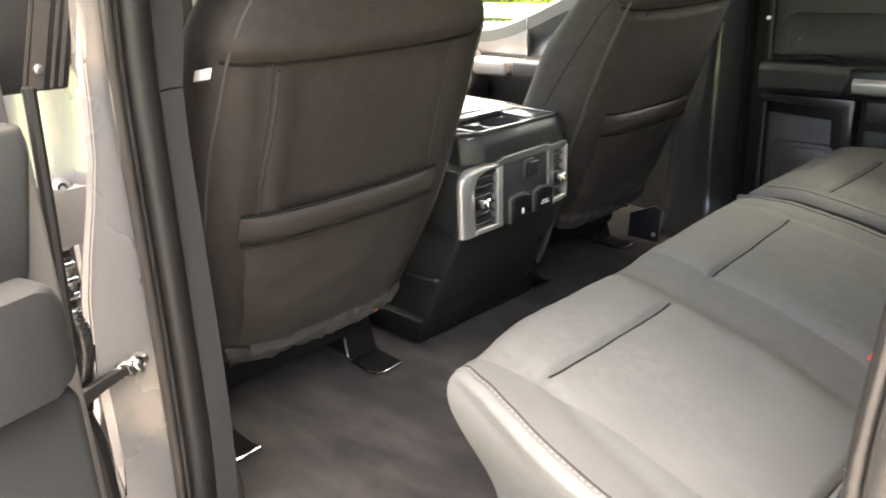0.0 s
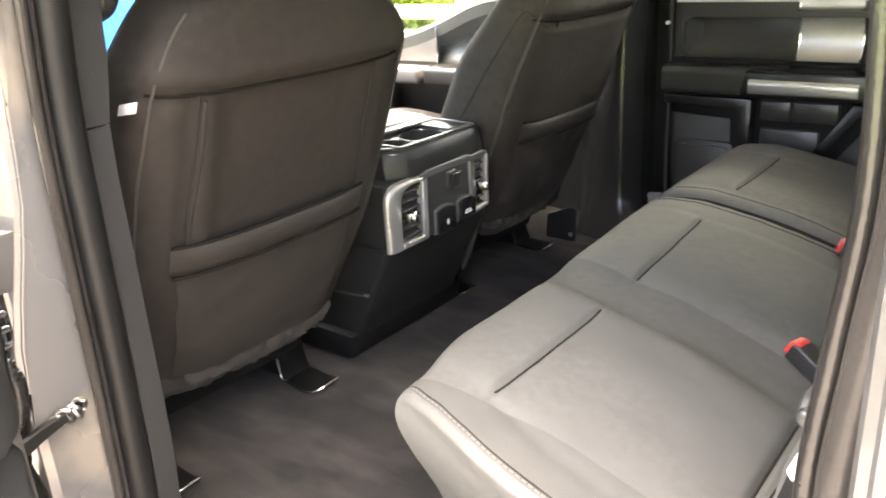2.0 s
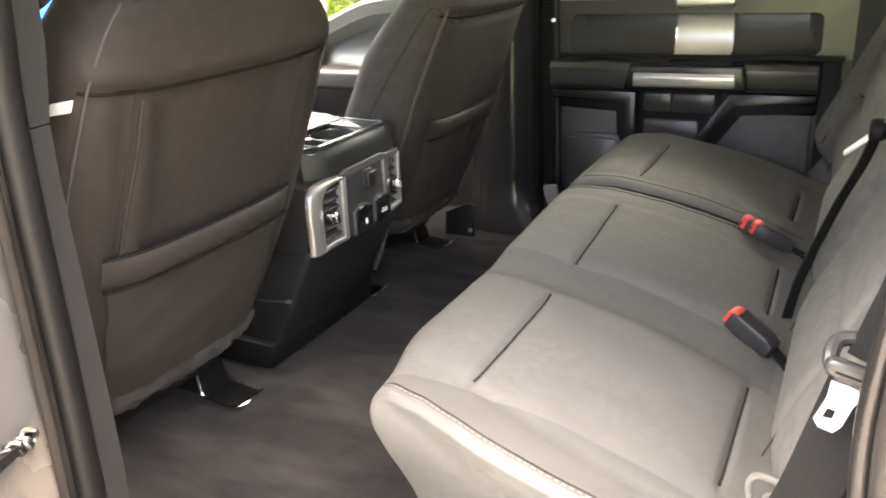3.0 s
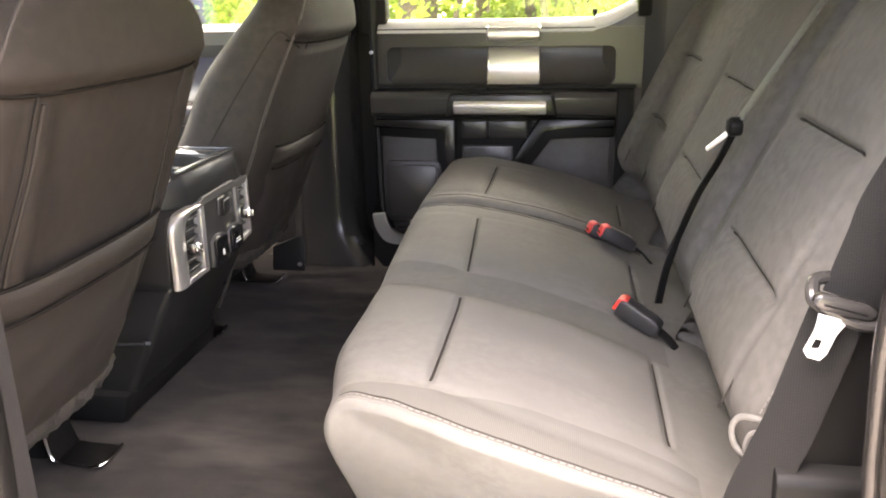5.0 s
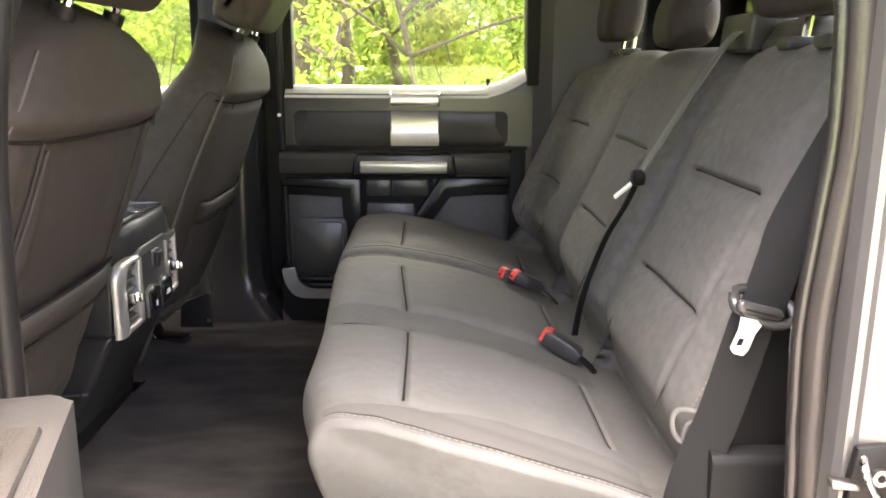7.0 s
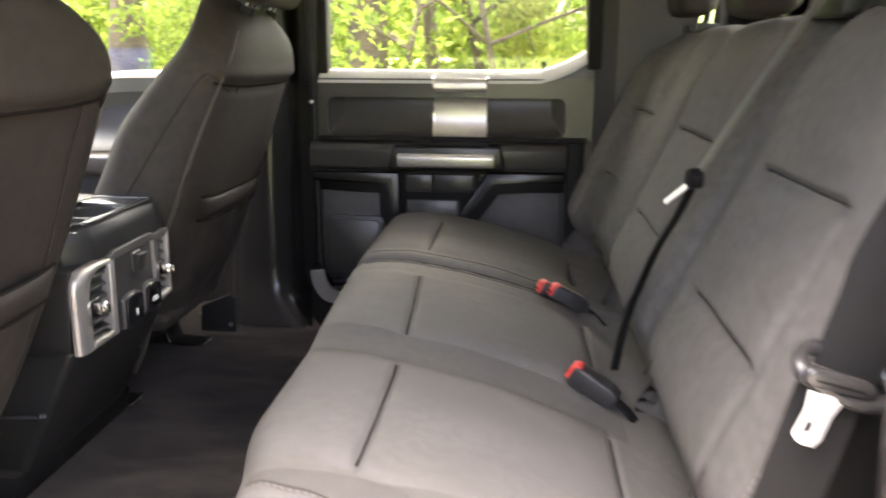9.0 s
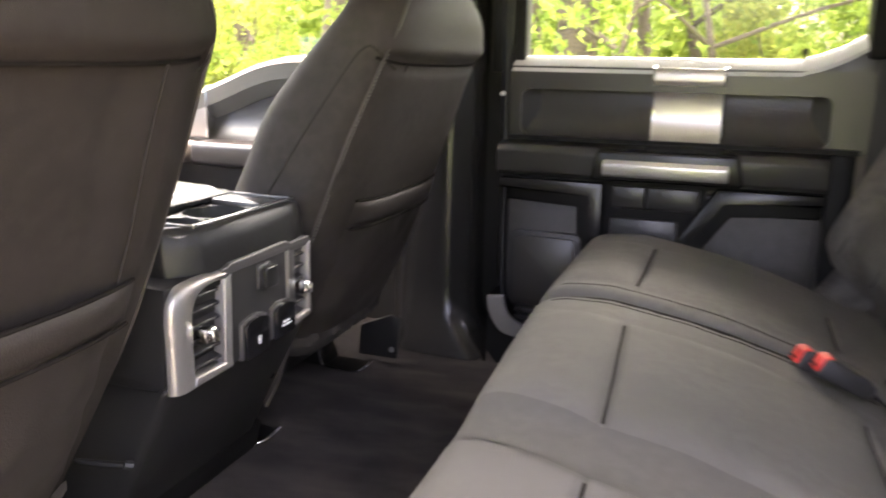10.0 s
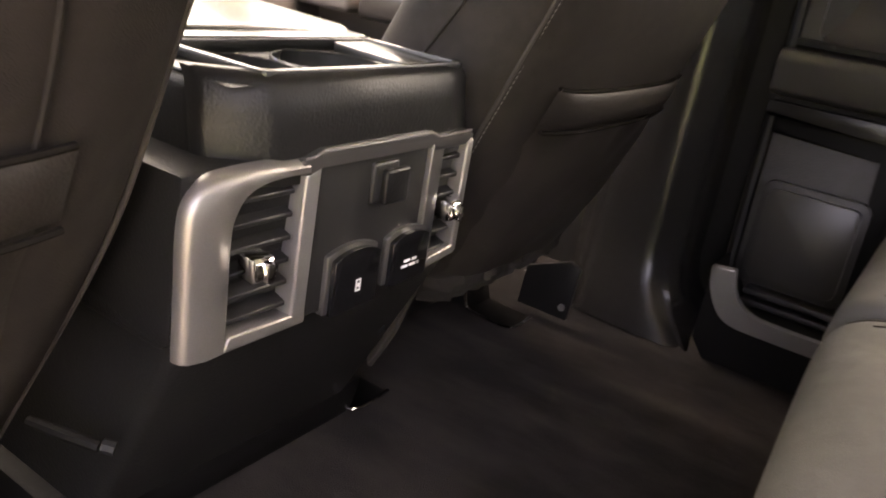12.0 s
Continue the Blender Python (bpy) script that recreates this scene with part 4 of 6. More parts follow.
def front_seat(yc, inner, with_tag):
    """A bucket seat; inner is +1 where the cab's middle lies on the +y side."""
    seat = thing("front_seat", "dark brown-black cloth bucket seat with a map pocket on its back", "seat", "front bucket seats")
    seat.matrix_world = pose(0, yc, 0)
    # backrest
    INNER["wide"] = 1.10 if with_tag else 1.0
    bm = bmesh.new()
    rings = []
    S = list(np.linspace(0.105, 0.84, 44)) + list(np.linspace(0.855, 1.0, 16))
    NR = 72
    zseam = s_of(1.632)
    for s in S:
        w, d = half_width(s), depth(s)
        ring = []
        for j in range(NR):
            a = 2 * math.pi * j / NR
            ca, sa = math.cos(a), math.sin(a)
            y = w * math.copysign(abs(ca) ** (2 / ROUND), ca) * (INNER["wide"] if ca > 0 else 1.0)
            x = d / 2 * math.copysign(abs(sa) ** (2 / ROUND), sa) - d / 2 + rear_offset(s)
            if sa > 0:
                x -= 0.009 * bell(s, zseam, 0.012) * (abs(y) < 0.235)
                x -= (0.008 if with_tag else 0.0) * bell(abs(y), 0.170, 0.009) * window(s, 0.46, zseam, 0.01)
                x -= (0.014 if with_tag else 0.0) * window(s, 0.46, zseam - 0.012, 0.015) * window(y, -0.128 + 0.05 * math.sin(4.5 * (s - 0.45)) * (0.8 - s), 0.15, 0.016)
                x += 0.005 * bell(s, zseam + 0.035, 0.02) * (abs(y) < 0.235)
                x += 0.0035 * noise.noise((s * 7, y * 9, yc)) * window(s, 0.1, zseam, 0.05)
            else:
                x += 0.035 * bell(y, 0, 0.13) * window(s, 0.0, 0.9, 0.1)
            p = SBASE + SU * (s * SLEN) + SN * x
            ring.append(bm.verts.new((p.x, y, p.z)))
        rings.append(ring)
    for a, b in zip(rings, rings[1:]):
        for j in range(NR):
            bm.faces.new((a[j], a[(j + 1) % NR], b[(j + 1) % NR], b[j]))
    bm.faces.new(rings[0][::-1])
    c = bm.verts.new(sum((v.co for v in rings[-1]), Vector()) / NR + SU * 0.004)
    for j in range(NR):
        bm.faces.new((rings[-1][j], rings[-1][(j + 1) % NR], c))
    back = part("backrest", bm, cloth_dark, seat, split=80)
    # corner piping and stitches on both sides
    for sd in (-1, 1):
        line = [back_point(s, sd * half_width(s) * 0.93 * (INNER["wide"] if sd > 0 else 1), 0.001) for s in np.linspace(0.10, 0.95, 50)]
        part("piping", tube(line, 0.0022, 6), piping_mat, back)
        if sd < 0 and not with_tag:
            stitches([back_point(s, sd * half_width(s) * 0.915, 0.0004) for s in np.linspace(0.20, 0.96, 60)], "stitching", back, 0.0006, 0.0035, 0.0025)
        if with_tag or sd < 0:
            part("seam", tube([back_point(s, sd * (0.172 - 0.01 * step01(0.55, 0.75, s)), -0.003) for s in np.linspace(0.46, zseam, 20)], 0.0016, 6), seam_mat, back)
        if with_tag and sd < 0:
            part("seam_welt", tube([back_point(s, sd * (0.164 - 0.01 * step01(0.55, 0.75, s)), -0.0015) for s in np.linspace(0.46, zseam - 0.01, 20)], 0.0028, 6), cloth_dark, back)
        # curved seam on the side of the seat
        side = []
        for q3 in smooth_line([(zseam - 0.012, -0.012, 0), (zseam + 0.012, -0.032, 0), (zseam + 0.004, -0.055, 0), (0.70, -0.082, 0), (0.56, -0.108, 0), (0.36, -0.140, 0), (0.14, -0.168, 0)], 5):
            s, a = q3.x, q3.y + rear_offset(q3.x)
            w, d = half_width(s), depth(s)
            p = SBASE + SU * (s * SLEN) + SN * a
            q = abs((a - rear_offset(s) + d / 2) / (d / 2))
            w *= INNER["wide"] if sd > 0 else 1.0
            side.append((p.x, sd * (w * (1 - min(q, 0.99) ** ROUND) ** (1 / ROUND) + 0.0003), p.z))
        if not with_tag or sd > 0:
            part("side_seam", tube(side, 0.0015, 6), seam_mat, back)
    part("seam", tube([back_point(zseam, y, -0.0065) for y in np.linspace(-0.225, 0.225, 30)], 0.0024, 6), seam_dark, back)
    # map pocket with a padded lip
    lip_w = 0.192 if with_tag else 0.180
    s_lip, s_low, s_bot = s_of(1.418), s_of(1.378), s_of(1.172)
    bm = bmesh.new()
    rows = []
    for i in range(19):
        t = i / 18
        s = s_bot + (s_low - s_bot) * t
        row = []
        for j in range(25):
            v = j / 24 * 2 - 1
            y = v * (0.178 - 0.012 * (1 - t)) + 0.003 * noise.noise((t * 4, v * 3, yc))
            off = 0.012 * (1 - v ** 6) * (0.5 + 0.5 * math.sin(math.pi * min(t + 0.12, 1))) + 0.002 + 0.005 * noise.noise((t * 5, v * 4, 7 + yc))
            row.append(bm.verts.new(back_point(s, y, off)))
        rows.append(row)
    for a, b in zip(rows, rows[1:]):
        for j in range(24):
            bm.faces.new((a[j], a[j + 1], b[j + 1], b[j]))
    pocket = part("map_pocket", bm, vinyl, seat, "dark vinyl map pocket")
    bm = bmesh.new()
    rows = []
    for j in range(31):
        v = j / 30 * 2 - 1
        y = v * lip_w
        dip = -0.010 * (1 - v * v)
        sc = (s_lip + s_low) / 2 + dip * 0.3
        h = (s_lip - s_low) / 2 * 1.05
        row = []
        for k in range(12):
            a = 2 * math.pi * k / 12
            row.append(bm.verts.new(back_point(sc + h * math.cos(a), y, 0.004 + 0.009 * math.sin(a) * (1 - v ** 8))))
        rows.append(row)
    for a, b in zip(rows, rows[1:]):
        for k in range(12):
            bm.faces.new((a[k], a[(k + 1) % 12], b[(k + 1) % 12], b[k]))
    part("pocket_lip", bm, vinyl, pocket, "padded pocket lip")
    for sv, off in ((s_lip + 0.004, 0.003), (s_low - 0.004, 0.009)):
        part("lip_seam", tube([back_point(sv - 0.003 * (1 - (y / 0.18) ** 2), y, off) for y in np.linspace(0.002 - lip_w, lip_w - 0.002, 30)], 0.0024, 6), seam_dark, pocket)
    # loose hem under the pocket
    bm = bmesh.new()
    rows = []
    for i in range(7):
        t = i / 6
        row = []
        for j in range(41):
            v = j / 40 * 2 - 1
            s = s_bot - 0.062 * t + 0.006 * noise.noise((v * 5, yc, 1)) * t
            row.append(bm.verts.new(back_point(s, v * (0.186 - 0.01 * t), 0.004 + 0.006 * math.sin(math.pi * t) + 0.009 * noise.noise((v * 11, t * 3, 2 + yc)))))
        rows.append(row)
    for a, b in zip(rows, rows[1:]):
        for j in range(40):
            bm.faces.new((a[j], a[j + 1], b[j + 1], b[j]))
    part("hem", bm, hem_mat, pocket, "frayed lighter fabric hem")
    # headrest on two posts
    top = SBASE + SU * (SLEN * 1.0) - SN * 0.075
    for y in (-0.075, 0.075):
        p0 = top + Vector((0, y, -0.02))
        post = part("headrest_post", tube([p0, p0 + SU * 0.10], 0.007, 10), chrome, seat, "chrome headrest post")
        part("post_guide", tube([p0 + SU * 0.012, p0 + SU * 0.028], 0.014, 12), plastic_deep, post)
    hp = outline([(-0.055, 0.0), (-0.062, 0.06), (-0.052, 0.14), (-0.01, 0.175), (0.045, 0.165), (0.060, 0.10), (0.052, 0.02), (0.03, -0.008), (-0.03, -0.012)], 5)
    bm = sweep(hp, -0.135, 0.135, 0.035, 0.03, lambda q: top + SU * (q.z + 0.030) + SN * q.x + Vector((0, q.y, 0)))
    hr = part("headrest", bm, cloth_dark, seat, "padded headrest", split=80)
    # seat cushion and the rails under it
    cp = outline([(-1.55, 1.30), (-1.50, 1.335), (-1.30, 1.32), (-1.05, 1.26), (-0.98, 1.22), (-0.97, 1.16), (-1.05, 1.12), (-1.45, 1.15), (-1.55, 1.20)], 5)
    part("seat_cushion", sweep(cp, -0.235, 0.235, 0.04, 0.03), cloth_dark, seat, split=80)
    part("seat_base", box(-1.45, -1.02, -0.19, 0.19, 1.04, 1.15, 0.02), plastic_deep, seat, "black seat frame")
    feet = (-0.90, -0.94) if with_tag else (-0.972, -0.96)
    for y in (-0.20, 0.165):
        rail = part("seat_rail", box(-1.42, -1.045, y - 0.022, y + 0.022, 0.985, 1.045, 0.006), plastic_deep, seat, "black steel seat rail")
        bm = bmesh.new()
        ex = feet[1] if y > 0 else feet[0]
        foot = [(ex - 0.10, 1.085), (ex - 0.092, 1.03), (ex - 0.080, 0.992), (ex, 0.988)]
        rows = [[bm.verts.new((x, y + dy, z)) for x, z in foot] for dy in (-0.035, -0.028, 0.028, 0.035)]
        for a, b in zip(rows, rows[1:]):
            for j in range(3):
                bm.faces.new((a[j], a[j + 1], b[j + 1], b[j]))
        bmesh.ops.solidify(bm, geom=bm.faces[:], thickness=0.006)
        part("rail_foot", bm, plastic_gloss, rail, "black floor bracket with a bright edge")
    for y, ex in ((-0.20, feet[0]), (0.165, feet[1])):
        part("foot_edge", tube(smooth_line([(ex - 0.09, y - 0.037, 1.04), (ex - 0.083, y - 0.037, 1.00), (ex - 0.06, y - 0.036, 0.992), (ex, y - 0.034, 0.991), (ex + 0.002, y + 0.036, 0.991)], 4), 0.0025, 6), chrome, seat, "bright bracket edge")
    part("clip", tube([(-0.995, 0.15, 1.095), (-0.99, 0.185, 1.10)], 0.006, 6), orange, seat, "orange wiring clip")
    lev = part("recliner_lever", tube([(-0.97, inner * 0.250, 1.156), (-0.94, inner * 0.264, 1.151), (-0.918, inner * 0.276, 1.147)], [0.004, 0.005, 0.005], 8), plastic_deep, seat, "black seat lever with a pale tip")
    part("lever_tip", tube([(-0.918, inner * 0.278, 1.147), (-0.910, inner * 0.284, 1.145)], 0.0060, 8), plastic_slate, lev)
    if not with_tag:
        bm = strap(smooth_line([(-0.925, -0.205, 1.19), (-0.930, -0.222, 1.15), (-0.940, -0.228, 1.11), (-0.955, -0.235, 1.07)], 5), (0.6, -0.4, 0.3), [0.06 - 0.0022 * k for k in range(16)], 0.003)
        cover = part("rail_cover", prism([(-1.005, 0.990), (-0.912, 0.990), (-0.905, 1.085), (-0.925, 1.092), (-1.000, 1.060)], 0.232, 0.242, "y", 0.003), plastic_gloss, seat, "black side cover of the seat rail")
        part("screw", tube([(-0.922, 0.231, 1.012), (-0.922, 0.227, 1.012)], 0.006, 8), steel, cover)
        part("loose_flap", bm, hem_mat, seat, "loose hanging corner of the seat cover")
    if with_tag:
        part("tag", prism([(-0.770, 1.624), (-0.738, 1.629), (-0.730, 1.643), (-0.762, 1.638)], -0.254, -0.247, "y", 0.001), tag_mat, seat, "small pale woven tag")
    return seat


front_seat(0.627, 1, True)
front_seat(1.513, -1, False)

# ---- rear bench ----
CUSH = [(-0.425, 1.060), (-0.447, 1.110), (-0.464, 1.165), (-0.477, 1.215), (-0.482, 1.255), (-0.471, 1.288), (-0.440, 1.305), (-0.385, 1.310), (-0.335, 1.305), (-0.22, 1.283), (-0.10, 1.243), (-0.02, 1.207), (0.045, 1.185), (0.06, 1.12), (0.03, 1.06), (-0.20, 1.045)]


def bench_sweep(x, y):
    """How far the bench's front stands forward towards the far side."""
    return -0.033 * step01(0.72, 1.45, y) * step01(0.05, -0.28, x)


def cushion_shape(pads, y0, y1, near=0.0):
    """Creases and pads on top of a bench cushion; pads: (low y, high y, slant, low y and high y of the rear crease)."""
    def shape(q):
        x, y, z = q
        topness = step01(1.17, 1.22, z)
        dz = 0.0
        for k, (a, b, sl, ra, rb) in enumerate(pads):
            pa, pb = a - sl * (x + 0.335), b - sl * (x + 0.335)
            onpad = window(y, pa, pb, 0.03) * step01(-0.50, -0.44, x) * (1 - step01(-0.06, -0.02, x))
            dz += 0.004 * onpad
            dz -= 0.0025 * (bell(y, pa - 0.012, 0.007) + bell(y, pb + 0.012, 0.007)) * step01(-0.46, -0.40, x) * (1 - step01(-0.04, 0.0, x))
            dz -= 0.007 * bell(x, -0.335, 0.005) * window(y, a, b, 0.02)
            dz -= 0.0035 * bell(x, -0.335, 0.022) * window(y, a + 0.01, b - 0.01, 0.05)
            dz -= 0.007 * bell(x, -0.058, 0.005) * window(y, ra, rb, 0.02)
            dz -= 0.004 * bell(x, -0.05, 0.025) * window(y, ra, rb, 0.05)
        if len(pads) > 1:
            far = band_low(x)
            dz -= 0.010 * step01(far - 0.005, far + 0.030, y) * (1 - step01(far + 0.070, far + 0.150, y)) * step01(-0.50, -0.42, x) * (1 - step01(-0.10, 0.0, x))
        dy = 0.0
        if near:
            k = 1 - step01(y0, y0 + 0.30, y)
            dy = k * near * step01(-0.20, -0.49, x)
            dy += 0.070 * step01(1.285, 1.06, z) * (1 - step01(y0, y0 + 0.16, y))
            x += 0.030 * (1 - step01(y0, y0 + 0.24, y)) * step01(-0.38, -0.48, x)
        z += dz * topness
        w = 0.0016 * noise.noise((x * 14, y * 14, z * 14)) + 0.0010 * noise.noise((x * 40, y * 40, z * 40))
        return Vector((x + bench_sweep(x, y), y + dy, z + w))
    return shape


def band_low(x):
    """Where the darker band between the two near pads begins."""
    return 0.800 + 0.30 * max(0.0, -(x + 0.345)) - 0.07 * max(0.0, x + 0.345)


prof = resample(outline(CUSH, 6), 0.014, ((-0.335, 1.25), (-0.058, 1.19)), 0.0028, 0.022)


def on_cushion(x, y, shape):
    """Height of the bench top at a place, from the cushion's outline."""
    best = min((p for p in prof if p.y > 1.19), key=lambda p: abs(p.x - x))
    return shape(Vector((best.x, y, best.y)))


def bench_cushion(name, y0, y1, pads, near, label, r):
    rear = thing(name, label, "seat", "rear bench")
    shp = cushion_shape(pads, y0, y1, near)
    part("cushion", sweep(prof, y0, y1, r, 0.009, shp, far=0.045), cloth, rear, split=80)
    for a, b, sl, ra, rb in pads:
        # dark tubes paint the shade in the creases, over the modelled grooves
        part("crease", tube([on_cushion(-0.335, y, shp) + Vector((0, 0, 0.0003)) for y in np.linspace(a + 0.004, b - 0.004, 16)], 0.0020, 6), seam_mat, rear)
        part("crease", tube([on_cushion(-0.058, y, shp) + Vector((0, 0, 0.0003)) for y in np.linspace(ra + 0.006, rb - 0.006, 12)], 0.0019, 6), seam_mat, rear)
    part("base_pan", box(-0.40, 0.05, y0 + 0.10, y1 - 0.05, 0.985, 1.055, 0.01), plastic_deep, rear, "black steel seat pan")
    return rear, shp


near_pads = [(0.504, 0.796, 0.10, 0.545, 0.785), (0.918, 1.232, 0.04, 1.000, 1.205)]
bench, shp = bench_cushion("rear_bench_seat", 0.409, 1.352, near_pads, 0.060, "grey cloth rear bench cushion, two places wide", 0.012)
# stitched seam round the near end of the bench, and the ribbed strip beside it
strip_p = sorted([p for p in prof if p.y > 1.20 and -0.462 < p.x < -0.03], key=lambda p: p.x)


def at_y(p, y, shape):
    """The point of the bench top over a profile point whose final sideways place is y."""
    q = y
    for _ in range(6):
        q += y - shape(Vector((p.x, q, p.y))).y
    return shape(Vector((p.x, q, p.y)))


line = [shp(Vector((p.x, 0.4180, p.y))) + Vector((0, 0, -0.0002)) for p in strip_p]
part("piping", tube(line, 0.0016, 6), cloth, bench, "raised edge piping")
inner_edge = [at_y(p, max(0.502, l.y + 0.004), shp) for p, l in zip(strip_p, line)]
rows = [[at_y(p, l.y + (e.y - l.y) * f, shp) + Vector((-0.0004, 0, 0.0011)) for p, l, e in zip(strip_p, line, inner_edge)] for f in np.linspace(0.04, 1, 12)]
part("ribbed_strip", ribbon(rows), cloth_rib, bench, "ribbed grey edge strip", split=80)
part("edge_seam", tube([v + Vector((0, 0.0085, 0.0010)) for v in line], 0.0013, 6), seam_mat, bench)
stitches([v + Vector((0, 0.0045, 0.0012)) for v in line], "stitching", bench, 0.0009, 0.0055, 0.003)
bench40, shp40 = bench_cushion("rear_bench_seat", 1.358, 1.845, [(1.430, 1.715, 0.0, 1.47, 1.66)], 0.0, "grey cloth rear bench cushion, one place wide", 0.024)

# darker cloth band between the two pads
band_p = sorted([p for p in prof if p.y > 1.20 and -0.470 < p.x < -0.03], key=lambda p: p.x)
rows = [[shp(Vector((p.x, band_low(p.x) + 0.006 + 0.108 * f, p.y))) + Vector((-0.0006, 0, 0.0010)) for p in band_p] for f in np.linspace(0, 1, 12)]
part("cushion_band", ribbon(rows), cloth_band, bench, "darker cloth band between the pads", split=80)
# seams along the split between the two cushions, and a tube painting its shade
split_p = sorted([p for p in prof if p.y > 1.19 and -0.47 < p.x < -0.02], key=lambda p: p.x)
part("split_shadow", tube([Vector((p.x + 0.004 + bench_sweep(p.x, 1.355), 1.355, p.y - 0.016)) for p in split_p], 0.006, 6), seam_mat, bench40, "dark tube painted as shade in the gap between the cushions")
part("edge_seam", tube([shp(Vector((p.x, 1.300, p.y))) + Vector((0, 0, 0.0002)) for p in split_p if p.x > -0.45], 0.0010, 6), seam_mat, bench)
part("edge_seam", tube([shp40(Vector((p.x, 1.392, p.y))) + Vector((0, 0, 0.0002)) for p in split_p if p.x > -0.45], 0.0009, 6), seam_mat, bench40)

# backrests
BK = 0.45


def bx(z):
    return 0.03 + BK * (z - 1.41)


BACK = [(0.034, 1.19), (0.018, 1.235), (0.001, 1.285), (bx(1.33) + 0.002, 1.33), (bx(1.42), 1.42), (bx(1.56), 1.56), (bx(1.68) + 0.002, 1.68), (bx(1.735) + 0.012, 1.735), (bx(1.755) + 0.045, 1.757), (bx(1.755) + 0.095, 1.745), (bx(1.70) + 0.115, 1.69), (bx(1.45) + 0.12, 1.45), (bx(1.20) + 0.11, 1.20), (bx(1.17) + 0.05, 1.165)]
bprof = resample([Vector((p.x, p.y)) for p in outline(BACK, 6)], 0.014)
fine = []
for i, p in enumerate(bprof):
    q = bprof[(i + 1) % len(bprof)]
    on = p.x < bx(p.y) + 0.03 and any(abs(p.y - c) < 0.03 for c in (1.565, 1.418))
    m = 5 if on else 1
    fine += [p.lerp(q, k / m) for k in range(m)]
bprof = fine


def back_shape(pads, y0, y1, rows=((1.570, 0.0), (1.419, 0.0))):
    def shape(q):
        x, y, z = q
        front = 1 - step01(max(bx(z), -0.015) + 0.015, max(bx(z), -0.015) + 0.05, x)
        d = 0.0
        for a, b in pads:
            d -= 0.008 * window(y, a - 0.03, b + 0.03, 0.04) * window(z, 1.30, 1.68, 0.06)
            for zc, s in rows:
                d += 0.009 * bell(z, zc, 0.006) * window(y, a, b, 0.015) + 0.004 * bell(z, zc, 0.02) * window(y, a, b, 0.03)
            d -= 0.010 * window(y, a - 0.02, b + 0.02, 0.03) * step01(1.58, 1.66, z)
            d += 0.005 * (bell(y, a - 0.012, 0.006) + bell(y, b + 0.012, 0.006)) * window(z, 1.28, 1.565, 0.02)
        d += 0.010 * bell(y, y0, 0.05) + 0.010 * bell(y, y1, 0.05)
        if y1 > 1.85:
            d -= 0.066 * bell(y, 1.880, 0.055) * step01(1.80, 1.70, z)
        if y0 < 0.5:
            y -= 0.012 * step01(1.52, 1.33, z) * (1 - step01(0.44, 0.60, y))
        return Vector((x + d * front, y, z + 0.0015 * noise.noise((y * 12, z * 12, 2)) - 0.02 * (bell(y, y0, 0.06) + bell(y, y1, 0.06)) * step01(1.6, 1.75, z)))
    return shape


def front_at(y, z, shape):
    return shape(Vector((bx(z), y, z)))


def backrest(y0, y1, pads, parent, creased=True):
    shp = back_shape(pads, y0, y1)
    extra = [p for a, b in pads for c in (a, b) for p in np.linspace(c - 0.03, c + 0.03, 9)]
    ob = part("backrest", sweep(bprof, y0, y1, 0.035, 0.022, shp, extra=extra), shaded_cloth, parent, split=80)
    for a, b in pads:
        for yy in (a - 0.012, b + 0.012):
            part("pad_seam", tube([front_at(yy, z, shp) + Vector((0.0006, 0, 0)) for z in np.linspace(1.30, 1.565, 14)], 0.0011, 5), seam_mat, ob)
        # crease shade painted as dark tubes here too
        for zc in (1.570, 1.419):
            part("crease", tube([front_at(y, zc, shp) + Vector((0.001, 0, 0)) for y in np.linspace(a + 0.008, b - 0.008, 14)], 0.0022, 6), seam_mat, ob)
    return ob


backrest(0.425, 0.905, [(0.527, 0.786)], bench)
shp1 = back_shape([(0.527, 0.786)], 0.425, 0.905)
edge = [front_at(0.447, z, shp1) + Vector((0.0030, 0, 0)) for z in np.linspace(1.335, 1.70, 40)]
part("piping", tube([p + Vector((0.0055, -0.007, 0)) for p in edge], 0.0028, 6), piping_mat, bench)
stitches(edge, "stitching", bench, 0.0011, 0.0045, 0.0030)
backrest(0.915, 1.402, [(1.052, 1.306)], bench)
backrest(1.415, 1.892, [(1.600, 1.815)], bench40)


